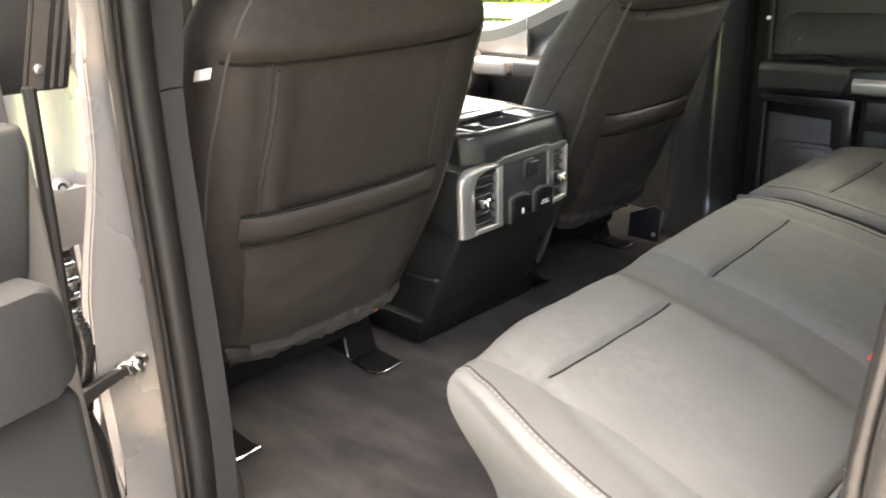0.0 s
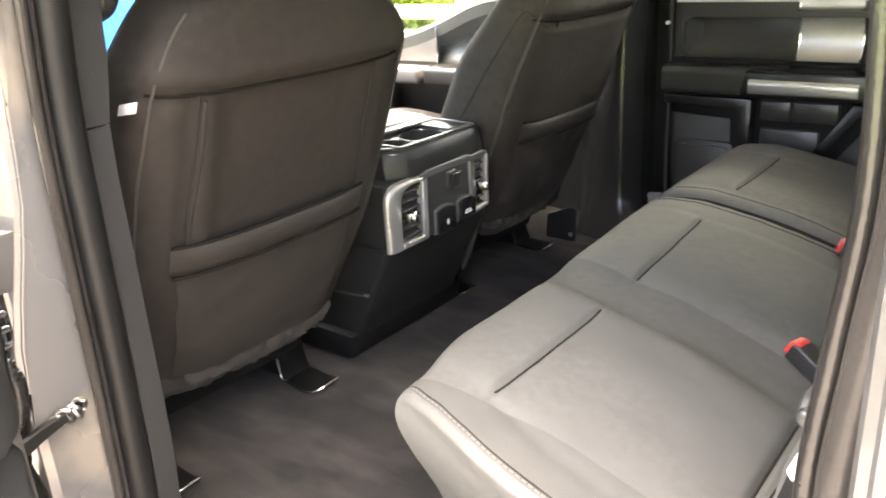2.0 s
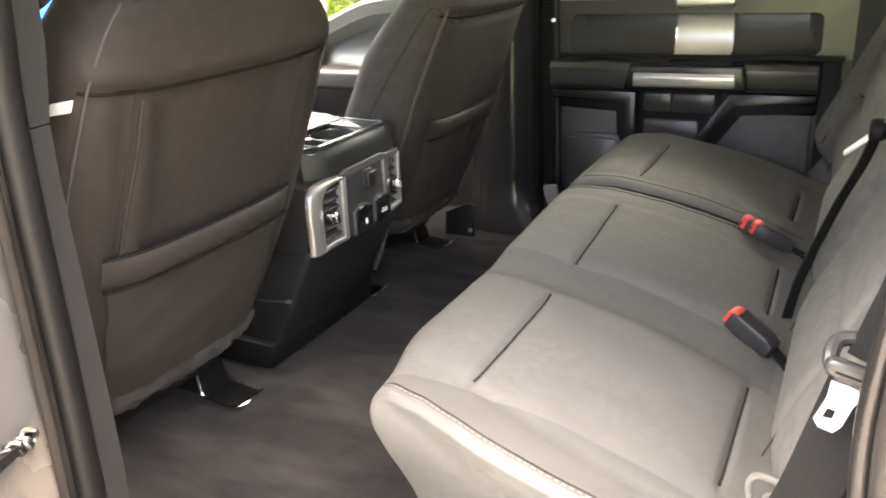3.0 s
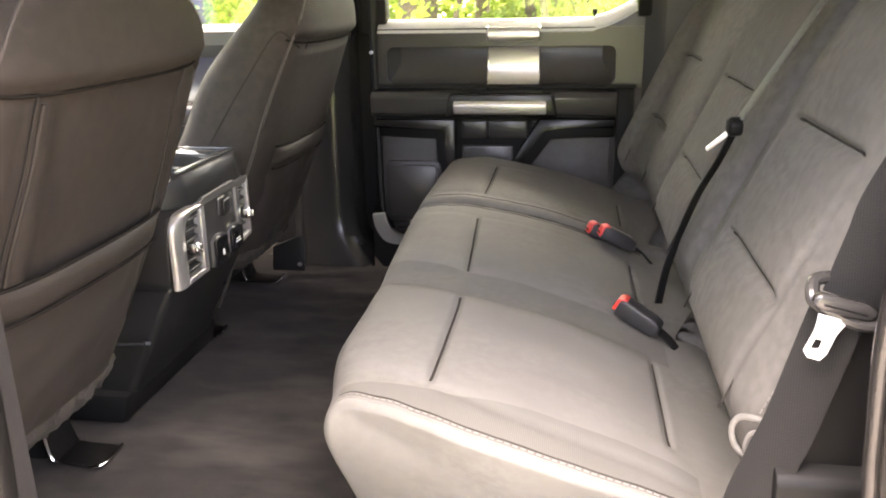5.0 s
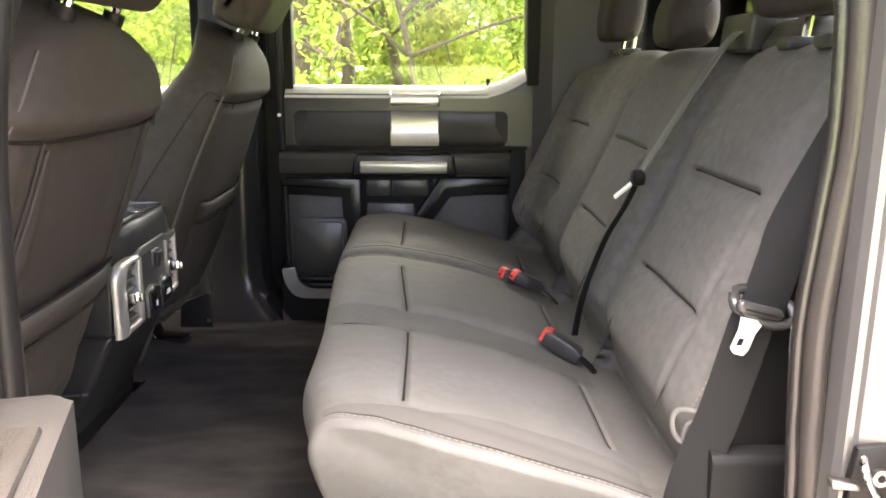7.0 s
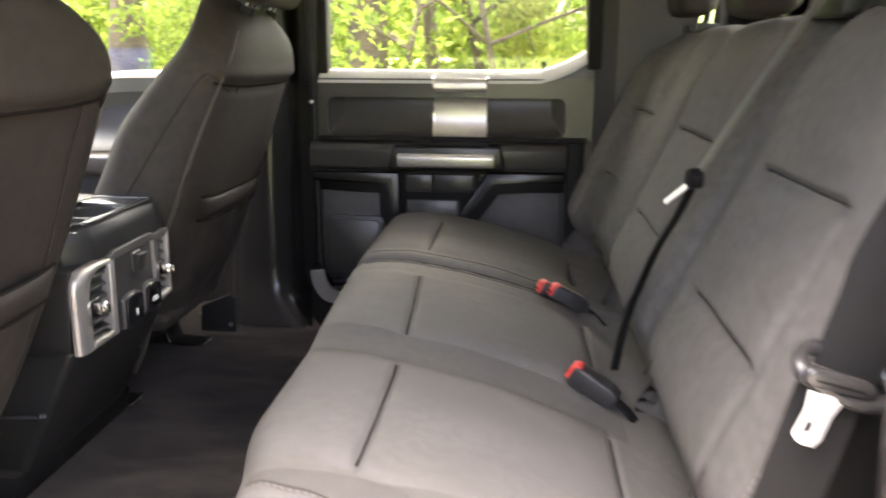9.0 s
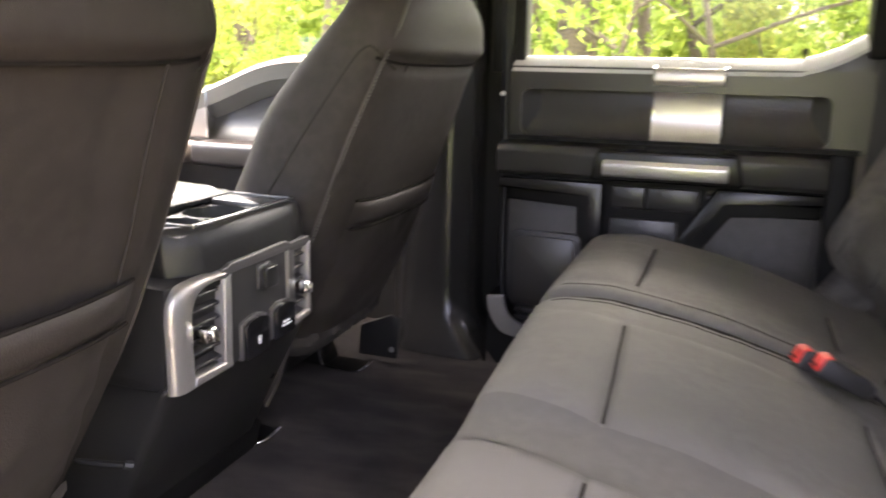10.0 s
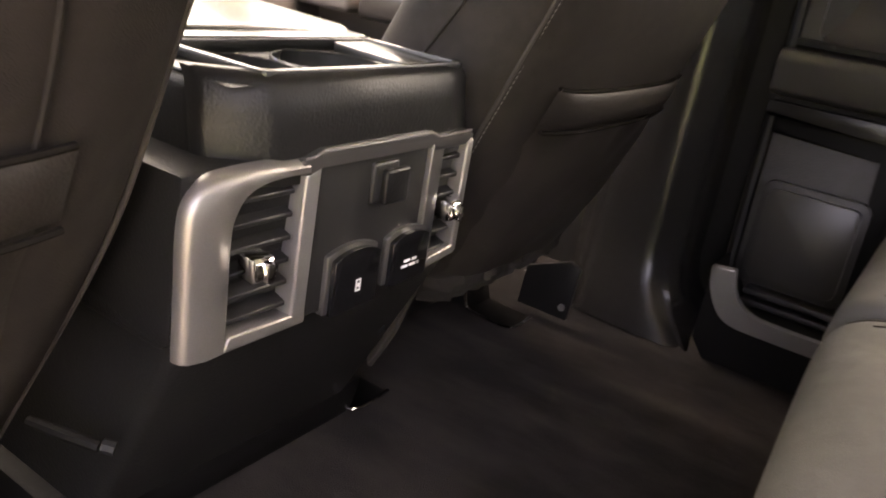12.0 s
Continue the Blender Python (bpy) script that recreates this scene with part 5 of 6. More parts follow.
def rear_headrest(yc, parent, lift, w, h):
    """A headrest on two chrome posts, or a low one that sits on the backrest."""
    base = Vector((0.208, yc, 1.752))
    egg = 0.0 if lift > 0.02 else 1.0
    hp = outline([(-0.066, 0.0), (-0.074, 0.5 * h), (-0.062, 0.9 * h), (-0.028, h), (0.008, 0.88 * h), (0.020, 0.45 * h), (0.012, 0.0), (-0.028, -0.012)], 5)
    hr = part("headrest", sweep(hp, yc - w, yc + w, 0.03 + 0.012 * egg, 0.012 if egg else 0.03, lambda q: Vector((base.x + q.x + 0.12 * q.z, yc + (q.y - yc) * (1 - egg * 0.07 * ((q.z / h - 0.5) * 2) ** 2), base.z + lift + q.z))), cloth_dark, parent, "dark padded headrest", split=80)
    if lift > 0.02:
        for y in (-0.055, 0.055):
            part("headrest_post", tube([base + Vector((0, y, -0.01)), base + Vector((0.01, y, lift + 0.03))], 0.006, 8), chrome, parent, "chrome headrest post")
            part("post_guide", box(base.x - 0.03, base.x + 0.02, yc + y - 0.022, yc + y + 0.022, base.z - 0.006, base.z + 0.012, 0.006), plastic, parent)
    return hr


rear_headrest(0.635, bench, 0.048, 0.095, 0.15)
rear_headrest(1.150, bench, 0.014, 0.085, 0.098)
rear_headrest(1.700, bench40, 0.040, 0.080, 0.15)

# ---- centre console ----
con = thing("center_console", "black centre console with rear vents, sockets and cup holders", "console")
CY0, CY1 = 0.912, 1.238
# upper block with the open top
rim = 1.437
part("upper_side", prism([(-0.884, 1.372), (-0.892, rim - 0.006), (-1.62, rim + 0.002), (-1.62, 1.30), (-0.91, 1.30)], 0.953, 0.985, "y", 0.012, 3), plastic_gloss, con, "grained black console side")
part("upper_side", prism([(-0.850, 1.372), (-0.858, rim - 0.006), (-1.62, rim + 0.002), (-1.62, 1.30), (-0.90, 1.30)], 1.218, 1.240, "y", 0.006, 3), plastic_gloss, con, "grained black console side")
bm = bmesh.new()
rows = []
for z, x in ((1.360, -0.846), (1.380, -0.846), (1.41, -0.850), (1.430, -0.854), (rim, -0.860), (rim, -0.876)):
    rows.append([bm.verts.new((x - 0.046, 0.9525, z)), bm.verts.new((x - 0.036, 0.953, z)), bm.verts.new((x - 0.031, 0.956, z)), bm.verts.new((x - 0.004, 0.987, z)), bm.verts.new((x + 0.002, 0.995, z)), bm.verts.new((x + 0.004, 1.10, z)), bm.verts.new((x + 0.002, 1.20, z)), bm.verts.new((x - 0.002, 1.230, z)), bm.verts.new((x - 0.012, 1.240, z))])
for r0, r1 in zip(rows, rows[1:]):
    for j in range(8):
        bm.faces.new((r0[j], r0[j + 1], r1[j + 1], r1[j]))
part("upper_back", bm, plastic_gloss, con, "grained black rear wall with a rounded corner", split=60)
part("rim_strip", frame_prism(rounded(-0.978, -0.858, 0.986, 1.234, 0.010), rounded(-0.972, -0.864, 0.990, 1.226, 0.009), 1.431, 1.4395, "z", 0.002), lid_plastic, con, "thin dark rim")
tray = part("cup_tray", box(-0.975, -0.865, 0.962, 1.228, 1.352, 1.358, 0.002), plastic_deep, con)
# cup holder plate with two round holes
bm = bmesh.new()
z = 1.430
for yc, hy in ((1.008, 0.051), (1.112, 0.053)):
    cx, r = -0.912, 0.050
    inner, outer, low = [], [], []
    for k in range(40):
        a = 2 * math.pi * k / 40
        ca, sa = math.cos(a), math.sin(a)
        m = max(abs(ca), abs(sa))
        inner.append(bm.verts.new((cx + r * ca, yc + r * sa, z)))
        outer.append(bm.verts.new((cx + 0.054 * ca / m, yc + hy * sa / m, z)))
        low.append(bm.verts.new((cx + r * 0.93 * ca, yc + r * 0.93 * sa, 1.362)))
    for k in range(40):
        q = (k + 1) % 40
        bm.faces.new((inner[k], inner[q], outer[q], outer[k]))
        bm.faces.new((inner[k], low[k], low[q], inner[q]))
    bm.faces.new(low)
part("cup_holder_plate", bm, lid_plastic, con, "plate with two round cup holders")
part("plate_end", prism([(-0.968, 1.424), (-0.864, 1.424), (-0.864, 1.433), (-0.968, 1.438)], 1.174, 1.222, "y", 0.002), lid_plastic, con)
for yc in (1.008, 1.112):
    part("cup_ring", tube([(-0.912 + 0.0505 * math.cos(a), yc + 0.0505 * math.sin(a), 1.431) for a in np.linspace(0, 2 * math.pi, 36, endpoint=False)], 0.0012, 6, closed=True), lid_plastic, con)
part("armrest_lid", prism([(-1.000, 1.432), (-0.996, 1.441), (-1.008, 1.446), (-1.30, 1.458), (-1.58, 1.464), (-1.58, 1.432)], 0.948, 1.232, "y", 0.004, 3), lid_plastic, con, "smooth dark armrest lid")
part("lid_step", box(-1.00, -0.974, 0.950, 1.232, 1.425, 1.442, 0.004), lid_plastic, con)
# body behind and below the bezel
part("console_core", prism([(-0.850, 1.378), (-0.858, 1.252), (-0.870, 1.245), (-1.62, 1.245), (-1.62, 1.378)], 0.914, 1.234, "y", 0.006), plastic_gloss, con, "black console body")
part("console_foot", prism([(-0.856, 1.250), (-0.992, 0.984), (-1.62, 0.984), (-1.62, 1.250)], 0.925, 1.262, "y", 0.014, 3), plastic_gloss, con, "black console foot tapering to the carpet")
part("foot_flare", prism([(-0.965, 1.040), (-0.978, 0.980), (-1.55, 0.980), (-1.55, 1.04)], 0.905, 1.290, "y", 0.012, 2), plastic_deep, con)
# silver bezel: two side cheeks, a top and a bottom rail, with a dark middle
BX = -0.838


def bez(pts, x0, x1, bevel=0.003):
    return prism(pts, x0, x1, "x", bevel, 3)


outer = smooth_line([(0.911, 1.247, 0), (0.911, 1.30, 0), (0.911, 1.340, 0), (0.915, 1.361, 0), (0.930, 1.376, 0), (0.955, 1.3795, 0), (0.985, 1.380, 0), (1.014, 1.380, 0)], 5)
inner = smooth_line([(0.951, 1.247, 0), (0.951, 1.29, 0), (0.951, 1.325, 0), (0.953, 1.343, 0), (0.962, 1.358, 0), (0.976, 1.3655, 0), (0.995, 1.368, 0), (1.018, 1.368, 0)], 5)
cheek = bmesh.new()
rows = []
for f, x in ((0.0, -0.013), (0.0, -0.010), (0.04, -0.005), (0.14, -0.001), (0.45, 0.002), (0.85, 0.001), (0.96, -0.003), (1.0, -0.010), (1.0, -0.034)):
    rows.append([cheek.verts.new((BX + x, o.x + (i.x - o.x) * f, o.y + (i.y - o.y) * f)) for o, i in zip(outer, inner)])
for a, b in zip(rows, rows[1:]):
    for j in range(len(a) - 1):
        cheek.faces.new((a[j], a[j + 1], b[j + 1], b[j]))
bz = part("bezel", cheek, silver, con, "satin silver bezel", split=50)
part("bezel_top", bez([(1.008, 1.368), (1.018, 1.367), (1.030, 1.374), (1.160, 1.374), (1.174, 1.368), (1.222, 1.368), (1.234, 1.376), (1.228, 1.382), (1.178, 1.380), (1.164, 1.386), (1.030, 1.385), (1.014, 1.380), (1.008, 1.380)], BX - 0.02, BX + 0.001, 0.002), trim_grey, bz)
part("top_line", tube([(BX + 0.0005, y, z) for y, z in ((1.010, 1.3805), (1.020, 1.3808), (1.030, 1.3852), (1.100, 1.3858), (1.163, 1.3860), (1.177, 1.3805), (1.228, 1.3818))], 0.0012, 6), silver, bz, "thin bright edge line")
part("bezel_bottom", bez([(0.945, 1.246), (1.026, 1.246), (1.026, 1.256), (0.950, 1.258)], BX - 0.02, BX + 0.001, 0.002), silver, bz)
part("bezel_post", bez([(1.010, 1.250), (1.026, 1.250), (1.030, 1.374), (1.014, 1.368)], BX - 0.02, BX + 0.001, 0.003), silver_dark, bz)
part("bezel_post", bez([(1.171, 1.254), (1.190, 1.254), (1.190, 1.372), (1.171, 1.376)], BX - 0.02, BX + 0.000, 0.003), trim_grey, bz)
part("panel_line", bez([(1.1685, 1.300), (1.1710, 1.300), (1.1710, 1.374), (1.1685, 1.374)], BX - 0.006, BX + 0.0015, 0.0008), silver, bz, "thin bright edge line")
part("bezel_bottom", bez([(1.182, 1.252), (1.232, 1.258), (1.232, 1.268), (1.182, 1.262)], BX - 0.02, BX + 0.001, 0.002), silver, bz)
part("bezel_end", bez([(1.226, 1.258), (1.235, 1.259), (1.236, 1.374), (1.227, 1.372)], BX - 0.03, BX + 0.001, 0.003), silver, bz)
part("middle_panel", bez([(1.026, 1.246), (1.172, 1.252), (1.172, 1.376), (1.026, 1.376)], BX - 0.02, BX - 0.004, 0.002), panel_dark, con, "dark grey middle panel")
for y0, y1, nm in ((0.949, 1.011, 0.968), (1.190, 1.227, 1.205)):
    v = part("air_vent", bez([(y0, 1.254), (y1, 1.254), (y1, 1.366), (y0, 1.366)], BX - 0.040, BX - 0.034, 0.001), plastic_deep, con, "black slatted air vent")
    for k in range(6):
        z = 1.266 + 0.018 * k
        part("slat", prism([(BX - 0.032, z + 0.006), (BX - 0.006, z - 0.003), (BX - 0.006, z + 0.001), (BX - 0.032, z + 0.010)], y0 + 0.001, y1 - 0.001, "y", 0.0008, 1), panel_dark, v)
    kn = part("vent_knob", prism([(BX - 0.006, 1.300), (BX + 0.010, 1.299), (BX + 0.016, 1.305), (BX + 0.012, 1.318), (BX - 0.006, 1.320)], nm - 0.010, nm + 0.010, "y", 0.003, 2), chrome, v, "chrome vent knob")
    part("knob_fin", box(BX + 0.006, BX + 0.020, nm - 0.003, nm + 0.003, 1.301, 1.317, 0.002), chrome, kn)
sq = part("square_switch_base", bez([(1.093, 1.331), (1.126, 1.331), (1.126, 1.3665), (1.093, 1.3665)], BX - 0.008, BX + 0.000, 0.003), plastic, con, "square black blank")
part("square_cap", bez([(1.103, 1.330), (1.135, 1.330), (1.135, 1.3605), (1.103, 1.3605)], BX - 0.002, BX + 0.006, 0.003), plastic_gloss, sq)
for y0, y1, zb, nm in ((1.047, 1.109, 1.244, "usb_cover"), (1.121, 1.180, 1.251, "outlet_cover")):
    arch = [(y0 + (y1 - y0) * f, 1.2955 + 0.0065 * math.sin(math.pi * f) ** 0.8) for f in np.linspace(1, 0, 9)]
    fr = part("socket_frame", bez([(y0, zb), (y1, zb + 0.002)] + arch, BX - 0.008, BX + 0.0005, 0.0015), trim_grey, con, "grey socket frame")
    lid = [(y0 + 0.005 + (y1 - y0 - 0.006) * f, 1.2915 + 0.0065 * math.sin(math.pi * f) ** 0.8) for f in np.linspace(1, 0, 9)]
    part(nm, bez([(y0 + 0.005, zb - 0.001), (y1 - 0.001, zb + 0.001)] + lid, BX - 0.001, BX + 0.0055, 0.0015), piano, fr, "gloss black hinged socket cover")
    if nm == "usb_cover":
        part("print", frame_prism([(1.0785, 1.260), (1.0845, 1.260), (1.0845, 1.271), (1.0785, 1.271)], [(1.0798, 1.2615), (1.0832, 1.2615), (1.0832, 1.2695), (1.0798, 1.2695)], BX + 0.0052, BX + 0.0060, "x", 0), white_print, fr, "small white symbol")
        part("print", box(BX + 0.0052, BX + 0.0060, 1.0806, 1.0824, 1.2638, 1.2672, 0), white_print, fr)
    else:
        for zc, h, w in ((1.2715, 0.0026, 0.018), (1.2665, 0.0026, 0.024)):
            x = 1.152 - w / 2
            k = 0
            while x < 1.152 + w / 2 - 0.001:
                ww = 0.0017 if k % 5 != 4 else 0.0
                if ww:
                    part("print", box(BX + 0.0052, BX + 0.0060, x, x + ww, zc - h / 2, zc + h / 2, 0), white_print, fr)
                x += 0.0023
                k += 1

# ---- seat belts ----
belt = thing("seat_belt", "black seat belt with a grey latch plate hanging by the pillar", "seat belt", "seat belts")
pts = smooth_line([(0.224, 0.398, 1.848), (0.15, 0.401, 1.7), (0.0897, 0.402, 1.5705), (0.0764, 0.402, 1.522), (0.063, 0.402, 1.4695)], 8)
part("webbing", strap(pts, [(0.62 + 0.010 * i, -0.78 + 0.016 * i, 0.10) for i in range(len(pts))], 0.047), webbing, belt)
pts = smooth_line([(0.0546, 0.402, 1.4546), (0.0501, 0.402, 1.4397), (0.0273, 0.402, 1.3466), (0.0135, 0.402, 1.303), (-0.0053, 0.402, 1.2367), (-0.03, 0.4, 1.06)], 8)
part("webbing", strap(pts, [(0.90, -0.40, -0.10)] * len(pts), 0.047), webbing, belt)
# latch plate: a rounded loop round the webbing, a grooved front bar and a steel tongue
loop = smooth_line([(0.036, 0.394, 1.466), (0.0305, 0.399, 1.474), (0.036, 0.411, 1.484), (0.060, 0.414, 1.484), (0.084, 0.405, 1.476), (0.0935, 0.394, 1.466), (0.090, 0.386, 1.455), (0.066, 0.386, 1.453)], 6, closed=True)
gp = part("latch_grip", tube(loop, 0.0062, 10, closed=True), grip_plastic, belt, "worn dark grey latch grip")
part("grip_bar", prism([(0.0261, 1.4764), (0.0309, 1.4822), (0.0745, 1.4716), (0.0813, 1.4628), (0.0745, 1.4561), (0.0358, 1.4638), (0.0270, 1.4687)], 0.379, 0.391, "y", 0.0045, 3), grip_plastic, gp)
part("grip_groove", prism([(0.0348, 1.4730), (0.0707, 1.4643), (0.0707, 1.4624), (0.0348, 1.4711)], 0.3782, 0.380, "y", 0.0004, 1), plastic_deep, gp)
part("tongue", frame_prism([(0.0329, 1.4619), (0.0581, 1.4561), (0.0498, 1.4425), (0.0440, 1.4241), (0.0387, 1.4178), (0.0280, 1.4207), (0.0241, 1.4270), (0.0314, 1.4473)], [(0.0329, 1.4386), (0.0362, 1.4378), (0.0387, 1.4373), (0.0379, 1.4328), (0.0367, 1.4289), (0.0329, 1.4289), (0.0295, 1.4294), (0.0311, 1.4338)], 0.383, 0.3855, "y", 0.0006), tongue_steel, belt, "bright steel tongue")
cb = thing("seat_belt", "grey centre seat belt lying over the rear backrest", "seat belt", "seat belts")
pts = smooth_line([(0.24, 0.905, 1.788), (0.196, 0.913, 1.774), (0.156, 0.925, 1.712), (0.114, 0.927, 1.640), (0.086, 0.922, 1.595), (0.057, 0.916, 1.548)], 8)
part("webbing", strap(pts, [(0.15, 1, 0.1)] * len(pts), 0.042), webbing_grey, cb)
pts = smooth_line([(0.050, 0.917, 1.528), (0.038, 0.946, 1.48), (0.018, 0.981, 1.42), (-0.004, 0.993, 1.35), (-0.022, 0.986, 1.29), (-0.032, 0.976, 1.235)], 8)
part("webbing", strap(pts, [(0.7, 0.7, 0.0)] * len(pts), 0.019), webbing, cb)
part("latch_grip", prism([(0.899, 1.527), (0.930, 1.520), (0.936, 1.536), (0.929, 1.550), (0.906, 1.553), (0.895, 1.543)], 0.041, 0.061, "x", 0.005, 3), plastic_deep, cb, "black latch grip")
part("tongue", strap([(0.046, 0.917, 1.531), (0.032, 0.922, 1.517), (0.017, 0.929, 1.502)], (0.3, 0.5, 0.5), [0.011, 0.011, 0.009], 0.0018), tongue_steel, cb, "bright steel tongue")
gd = thing("belt_guide", "black plastic belt guide on top of the rear backrest", "belt guide")
part("guide_body", prism([(0.197, 1.745), (0.275, 1.745), (0.275, 1.812), (0.203, 1.806)], 0.860, 0.992, "y", 0.007, 3), plastic, gd)
part("guide_wing", prism([(0.210, 1.745), (0.275, 1.745), (0.275, 1.797), (0.240, 1.792)], 0.730, 0.858, "y", 0.010, 3), plastic, gd)
bolt = thing("belt_anchor", "black belt anchor loop beside the rear cushion", "belt anchor")
part("loop", tube(smooth_line([(-0.006, 0.422, 1.297), (-0.016, 0.423, 1.306), (-0.020, 0.424, 1.324), (-0.014, 0.422, 1.337), (0.002, 0.418, 1.338), (0.018, 0.412, 1.334), (0.014, 0.412, 1.324), (-0.001, 0.416, 1.324), (-0.006, 0.420, 1.312)], 5, closed=True), 0.0032, 8, closed=True), shaded_cloth, bolt)
part("sleeve", tube(smooth_line([(0.016, 0.412, 1.324), (0.004, 0.414, 1.315), (-0.002, 0.414, 1.300), (-0.004, 0.414, 1.285)], 5), 0.0060, 10), plastic_deep, bolt, "dark plastic sleeve")


def buckle(x, y, z, yaw, lean, double=False):
    b = thing("belt_buckle", "black seat belt buckle with a red release button", "buckle", "belt buckles")
    b.matrix_world = Matrix.Translation((x, y, z)) @ pose(0, 0, 0, 0, lean, yaw) @ Matrix.Diagonal((0.86, 0.9, 0.9, 1))
    body = part("body", prism([(0.0, -0.016), (0.0, 0.012), (0.010, 0.016), (0.070, 0.014), (0.085, 0.008), (0.085, -0.012), (0.075, -0.016)], -0.017, 0.017, "y", 0.004, 3), plastic, b)
    part("button", prism([(-0.006, -0.011), (-0.005, 0.011), (0.004, 0.0170), (0.012, 0.0168), (0.010, -0.011)], -0.0130, 0.0130, "y", 0.0015, 2), red, b, "red release button")
    part("slot", box(-0.0072, 0.000, -0.009, 0.009, -0.007, -0.003, 0.0005), plastic_deep, b)
    part("strap_end", strap([(0.08, 0, -0.002), (0.11, 0, -0.008), (0.14, 0, -0.02)], (0, 1, 0), 0.026, 0.002), webbing, b)
    return b


buckle(-0.100, 0.897, 1.264, -18, 27)
buckle(-0.138, 1.302, 1.268, 14, 24)
buckle(-0.116, 1.262, 1.274, 10, 26)


# ---- woods around the parked pickup ----
rng = np.random.default_rng(7)


def leaf_mesh(name, centres, sizes, mat, parent=None):
    """Many small pointed leaves at the given places."""
    n = len(centres)
    a = rng.normal(size=(n, 3)); a /= np.linalg.norm(a, axis=1)[:, None]
    b = rng.normal(size=(n, 3)); b -= a * (a * b).sum(1)[:, None]; b /= np.linalg.norm(b, axis=1)[:, None]
    s = np.asarray(sizes)[:, None]
    v = np.stack([centres - a * s, centres + b * s * 0.45, centres + a * s, centres - b * s * 0.45], 1).reshape(-1, 3)
    me = bpy.data.meshes.new(name)
    me.from_pydata(v.tolist(), [], np.arange(4 * n).reshape(n, 4).tolist())
    me.materials.append(mat)
    ob = new(name, me)
    ob.parent = parent
    return ob


def clump_points(n, centre, radius, squash=0.7, shell=0.5):
    d = rng.normal(size=(n, 3)); d /= np.linalg.norm(d, axis=1)[:, None]
    r = radius * (shell + (1 - shell) * rng.random(n)) * (0.75 + 0.35 * np.sin(3 * d[:, 0] + centre[0]) * np.cos(4 * d[:, 1] + centre[1]))
    p = d * r[:, None]
    p[:, 2] *= squash
    return p + np.asarray(centre)


def tree(x, y, r, h, lean, mat, label):
    """A tree with a tapered trunk, limbs and a crown of small leaves."""
    h *= 0.70
    t = thing("tree", label, "tree", "trees at the wood's edge", m=pose(x, y, 0.15))
    pts = [Vector((lean * k * k * 0.003 + 0.06 * noise.noise((x, k, 1)), 0.08 * noise.noise((y, k, 2)), h * k / 8)) for k in range(9)]
    part("trunk", tube(smooth_line(pts, 3), [r * (1.25 - 0.5 * min(1, i / 4) if i < 4 else 0.95 - 0.03 * i) for i in range(25)], 12), bark, t)
    cs = []
    for k in range(6 if h < 6 else 14):
        p = pts[5 + k % 4]
        a = rng.random() * 6.28
        L = 0.8 + 1.4 * rng.random()
        e = p + Vector((math.cos(a) * L, math.sin(a) * L, 0.3 + 0.8 * rng.random()))
        m = (p + e) / 2 + Vector((0, 0, 0.15))
        part("limb", tube(smooth_line([p, m, e], 4), [r * 0.35 * (1 - 0.09 * i) for i in range(9)], 7), bark, t)
        cs += [np.array(e), np.array(m)]
    P = [clump_points(240, c + rng.normal(size=3) * 0.25, 0.45 + 0.35 * rng.random()) for c in cs for _ in range(2)]
    P = np.concatenate(P)
    leaf_mesh("crown", P, 0.022 + 0.030 * rng.random(len(P)), mat, t)
    return t


def shrub(x, y, r, h, mat, label):
    s = thing("shrub", label, "shrub", "shrubs at the wood's edge", m=pose(x, y, 0.15))
    bm = bmesh.new()
    tips = []
    for k in range(7):
        a, q = rng.random() * 6.28, r * (0.3 + 0.6 * rng.random())
        e = Vector((math.cos(a) * q, math.sin(a) * q, h * (0.55 + 0.45 * rng.random())))
        tube(smooth_line([(0.05 * math.cos(a), 0.05 * math.sin(a), 0), e * 0.5 + Vector((0, 0, 0.1)), e], 3), [0.018 - 0.002 * i for i in range(7)], 5, bm)
        tips.append(np.array(e))
    part("stems", bm, bark, s)
    P = [clump_points(230, c * f, r * 0.44) for c in tips for f in (0.65, 1.0)]
    P = np.concatenate(P)
    P[:, 2] = np.abs(P[:, 2])
    leaf_mesh("foliage", P, 0.020 + 0.028 * rng.random(len(P)), mat, s)
    return s


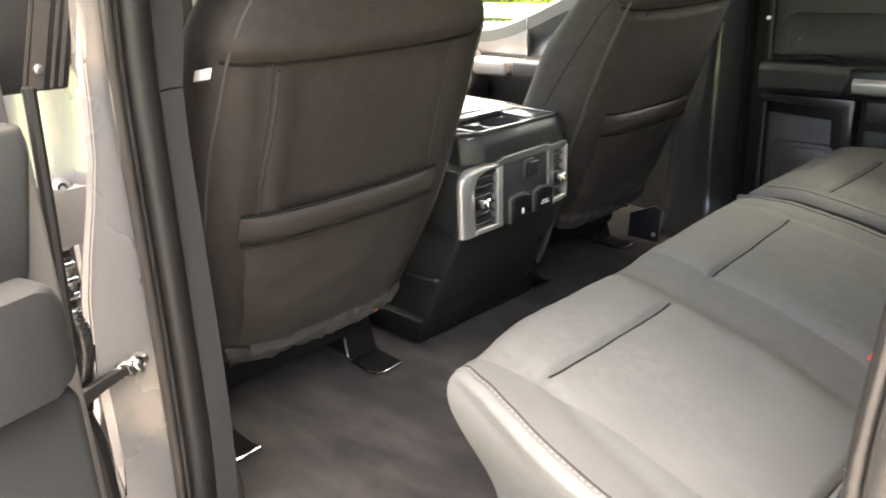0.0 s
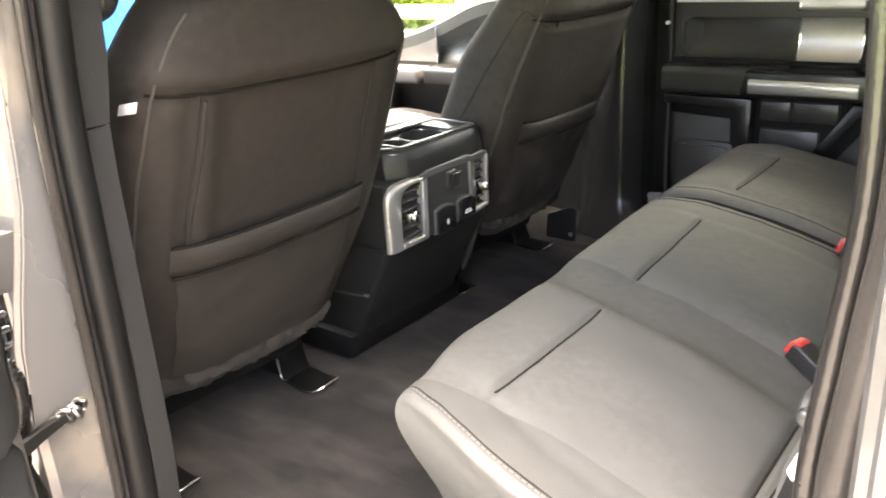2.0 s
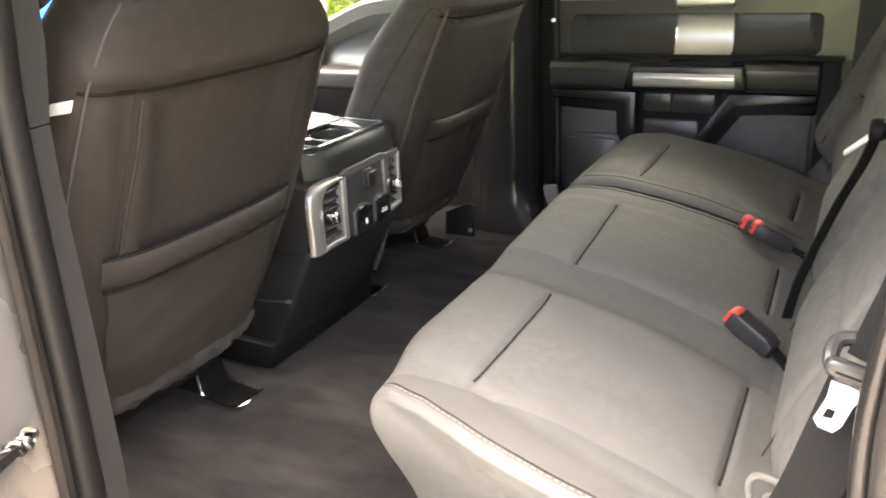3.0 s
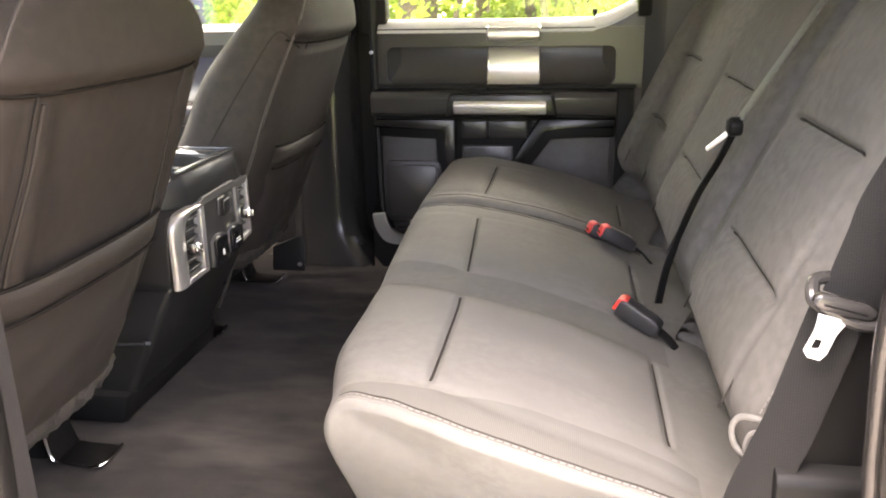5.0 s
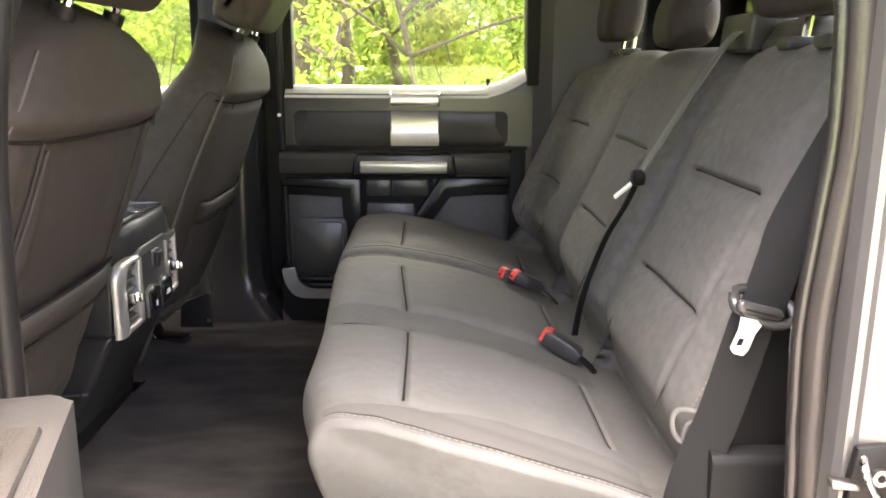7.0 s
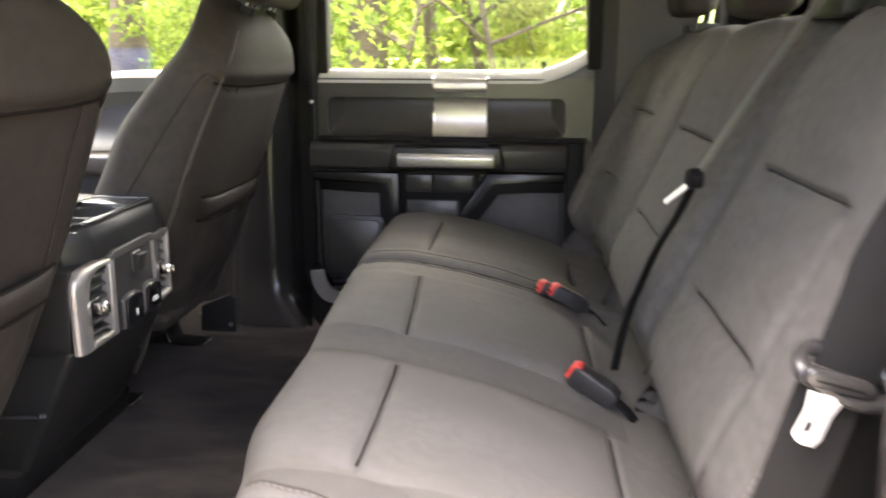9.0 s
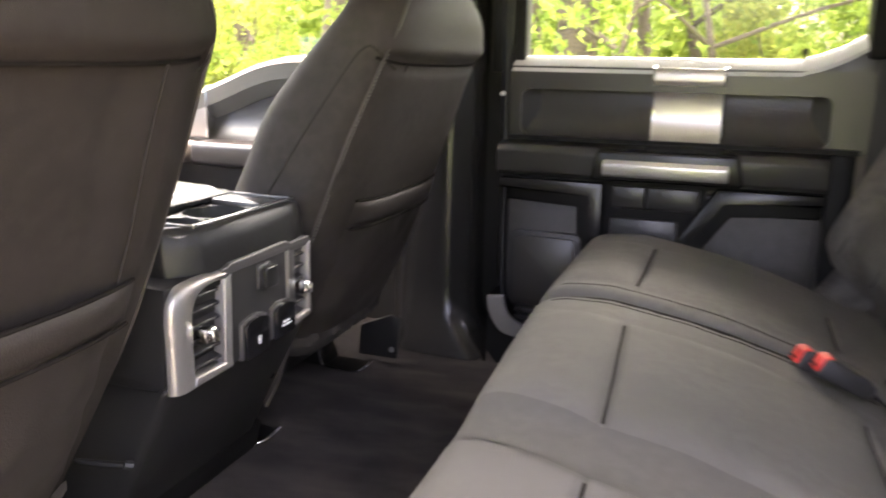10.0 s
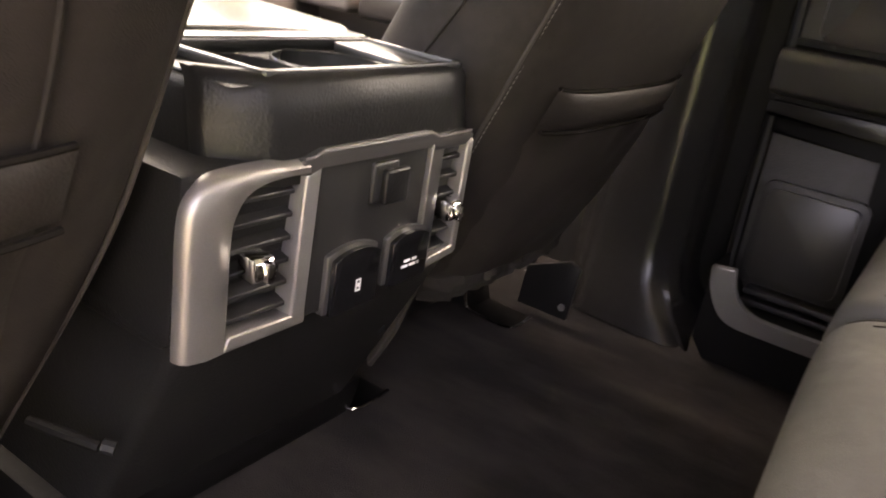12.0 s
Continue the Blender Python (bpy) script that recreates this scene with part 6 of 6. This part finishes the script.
for x, y, r, h, lean, mt in ((-1.50, 6.5, 0.21, 9.0, 1, leaf_b), (-1.22, 6.35, 0.05, 3.6, 2, leaf_b), (-0.33, 6.5, 0.055, 3.7, -2, leaf_a), (-0.37, 10.0, 0.17, 9.5, 1, leaf_b), (-2.6, 9.6, 0.15, 9.5, 1, leaf_b), (-0.5, 7.9, 0.09, 4.2, -3, leaf_a), (0.75, 8.8, 0.12, 4.2, 2, leaf_b), (-4.0, 7.4, 0.30, 4.6, 1, leaf_b), (-6.0, 9.0, 0.18, 5.8, -2, leaf_a), (2.2, 10.5, 0.14, 5.0, 3, leaf_a),
                             (-8.5, 8.0, 0.25, 5.8, 2, leaf_b), (-1.4, 10.5, 0.14, 5.8, 0, leaf_b), (-3.2, 11.0, 0.20, 5.8, 1, leaf_b), (-11.0, 7.0, 0.22, 5.8, 0, leaf_a), (4.6, 13.0, 0.2, 8, 0, leaf_a), (9.0, 3.5, 0.22, 5.8, 0, leaf_a), (10.0, 0.2, 0.2, 8, 0, leaf_b), (-14.0, 5.0, 0.25, 5.8, 0, leaf_b),
                             (-11.5, 3.2, 0.28, 11.0, 1, leaf_b), (-12.5, 1.0, 0.26, 12.0, -1, leaf_a), (-11.8, -1.4, 0.25, 11.5, 1, leaf_b), (-13.5, -3.8, 0.30, 12.0, 0, leaf_a), (-15.5, 2.2, 0.30, 13.0, 0, leaf_b), (-15.0, -0.6, 0.30, 13.0, 0, leaf_b)):
    tree(x, y, r, h, lean, mt, "woodland tree with a brown trunk and fresh green leaves")
for x, y, r, h, mt in ((-0.95, 7.3, 0.6, 1.75, leaf_b), (-2.0, 7.5, 0.8, 2.0, leaf_b), (0.25, 7.2, 0.7, 2.0, leaf_c), (-2.9, 7.0, 0.8, 2.2, leaf_a), (-4.9, 7.2, 0.9, 2.3, leaf_a), (-5.8, 7.6, 0.9, 2.3, leaf_c), (-7.2, 7.4, 1.0, 2.4, leaf_a), (-9.8, 7.2, 1.0, 2.4, leaf_c),
                      (0.9, 7.9, 0.7, 2.1, leaf_b), (1.6, 9.4, 0.8, 2.2, leaf_c), (2.4, 8.7, 0.8, 2.5, leaf_c), (3.5, 8.9, 0.9, 2.6, leaf_c), (-3.5, 8.4, 0.9, 2.6, leaf_b), (-0.2, 8.6, 0.9, 2.6, leaf_a), (8.0, 2.2, 1.0, 2.6, leaf_a), (8.4, 0.9, 1.0, 2.6, leaf_c), (8.8, 4.8, 1.1, 2.6, leaf_b), (-12.5, 5.6, 1.1, 2.6, leaf_a)):
    shrub(x, y, r, h, mt, "leafy yellow-green shrub in front of the trees")
P = []
for k in range(1040):
    a = rng.random()
    if k < 560:
        c = np.array([-18 + 22.5 * a, 11.5 + 5 * rng.random(), 0.3 + 3.2 * rng.random() ** 1.1])
    elif k < 860:
        c = np.array([-15.0 - 5 * rng.random(), -8 + 20 * a, 0.4 + 8.0 * rng.random() ** 1.2])
    else:
        c = np.array([10.5 + 4 * rng.random(), -5 + 14 * a, 0.3 + 3.2 * rng.random() ** 1.1])
    P.append(clump_points(100, c, 0.9 + 0.5 * rng.random(), 0.8, 0.2))
P = np.concatenate(P)
tagged(leaf_mesh("far_woods", P, 0.07 + 0.08 * rng.random(len(P)), leaf_a), "dense green woodland behind the nearest trees", "woods", kind="stuff")

# ---- white rail fence ahead of the pickup ----
fence = thing("rail_fence", "white painted rail fence at the wood's edge", "fence", m=pose(-6.4, 6.2, 0.15))
for k in range(4):
    part("post", box(-2.60 + 1.45 * k, -2.48 + 1.45 * k, -0.05, 0.07, 0, 1.20, 0.01), white_wood, fence)
for z in (0.35, 0.70, 1.05):
    part("rail", box(-2.7, 1.95, -0.085, -0.055, z - 0.065, z + 0.065, 0.005), white_wood, fence)
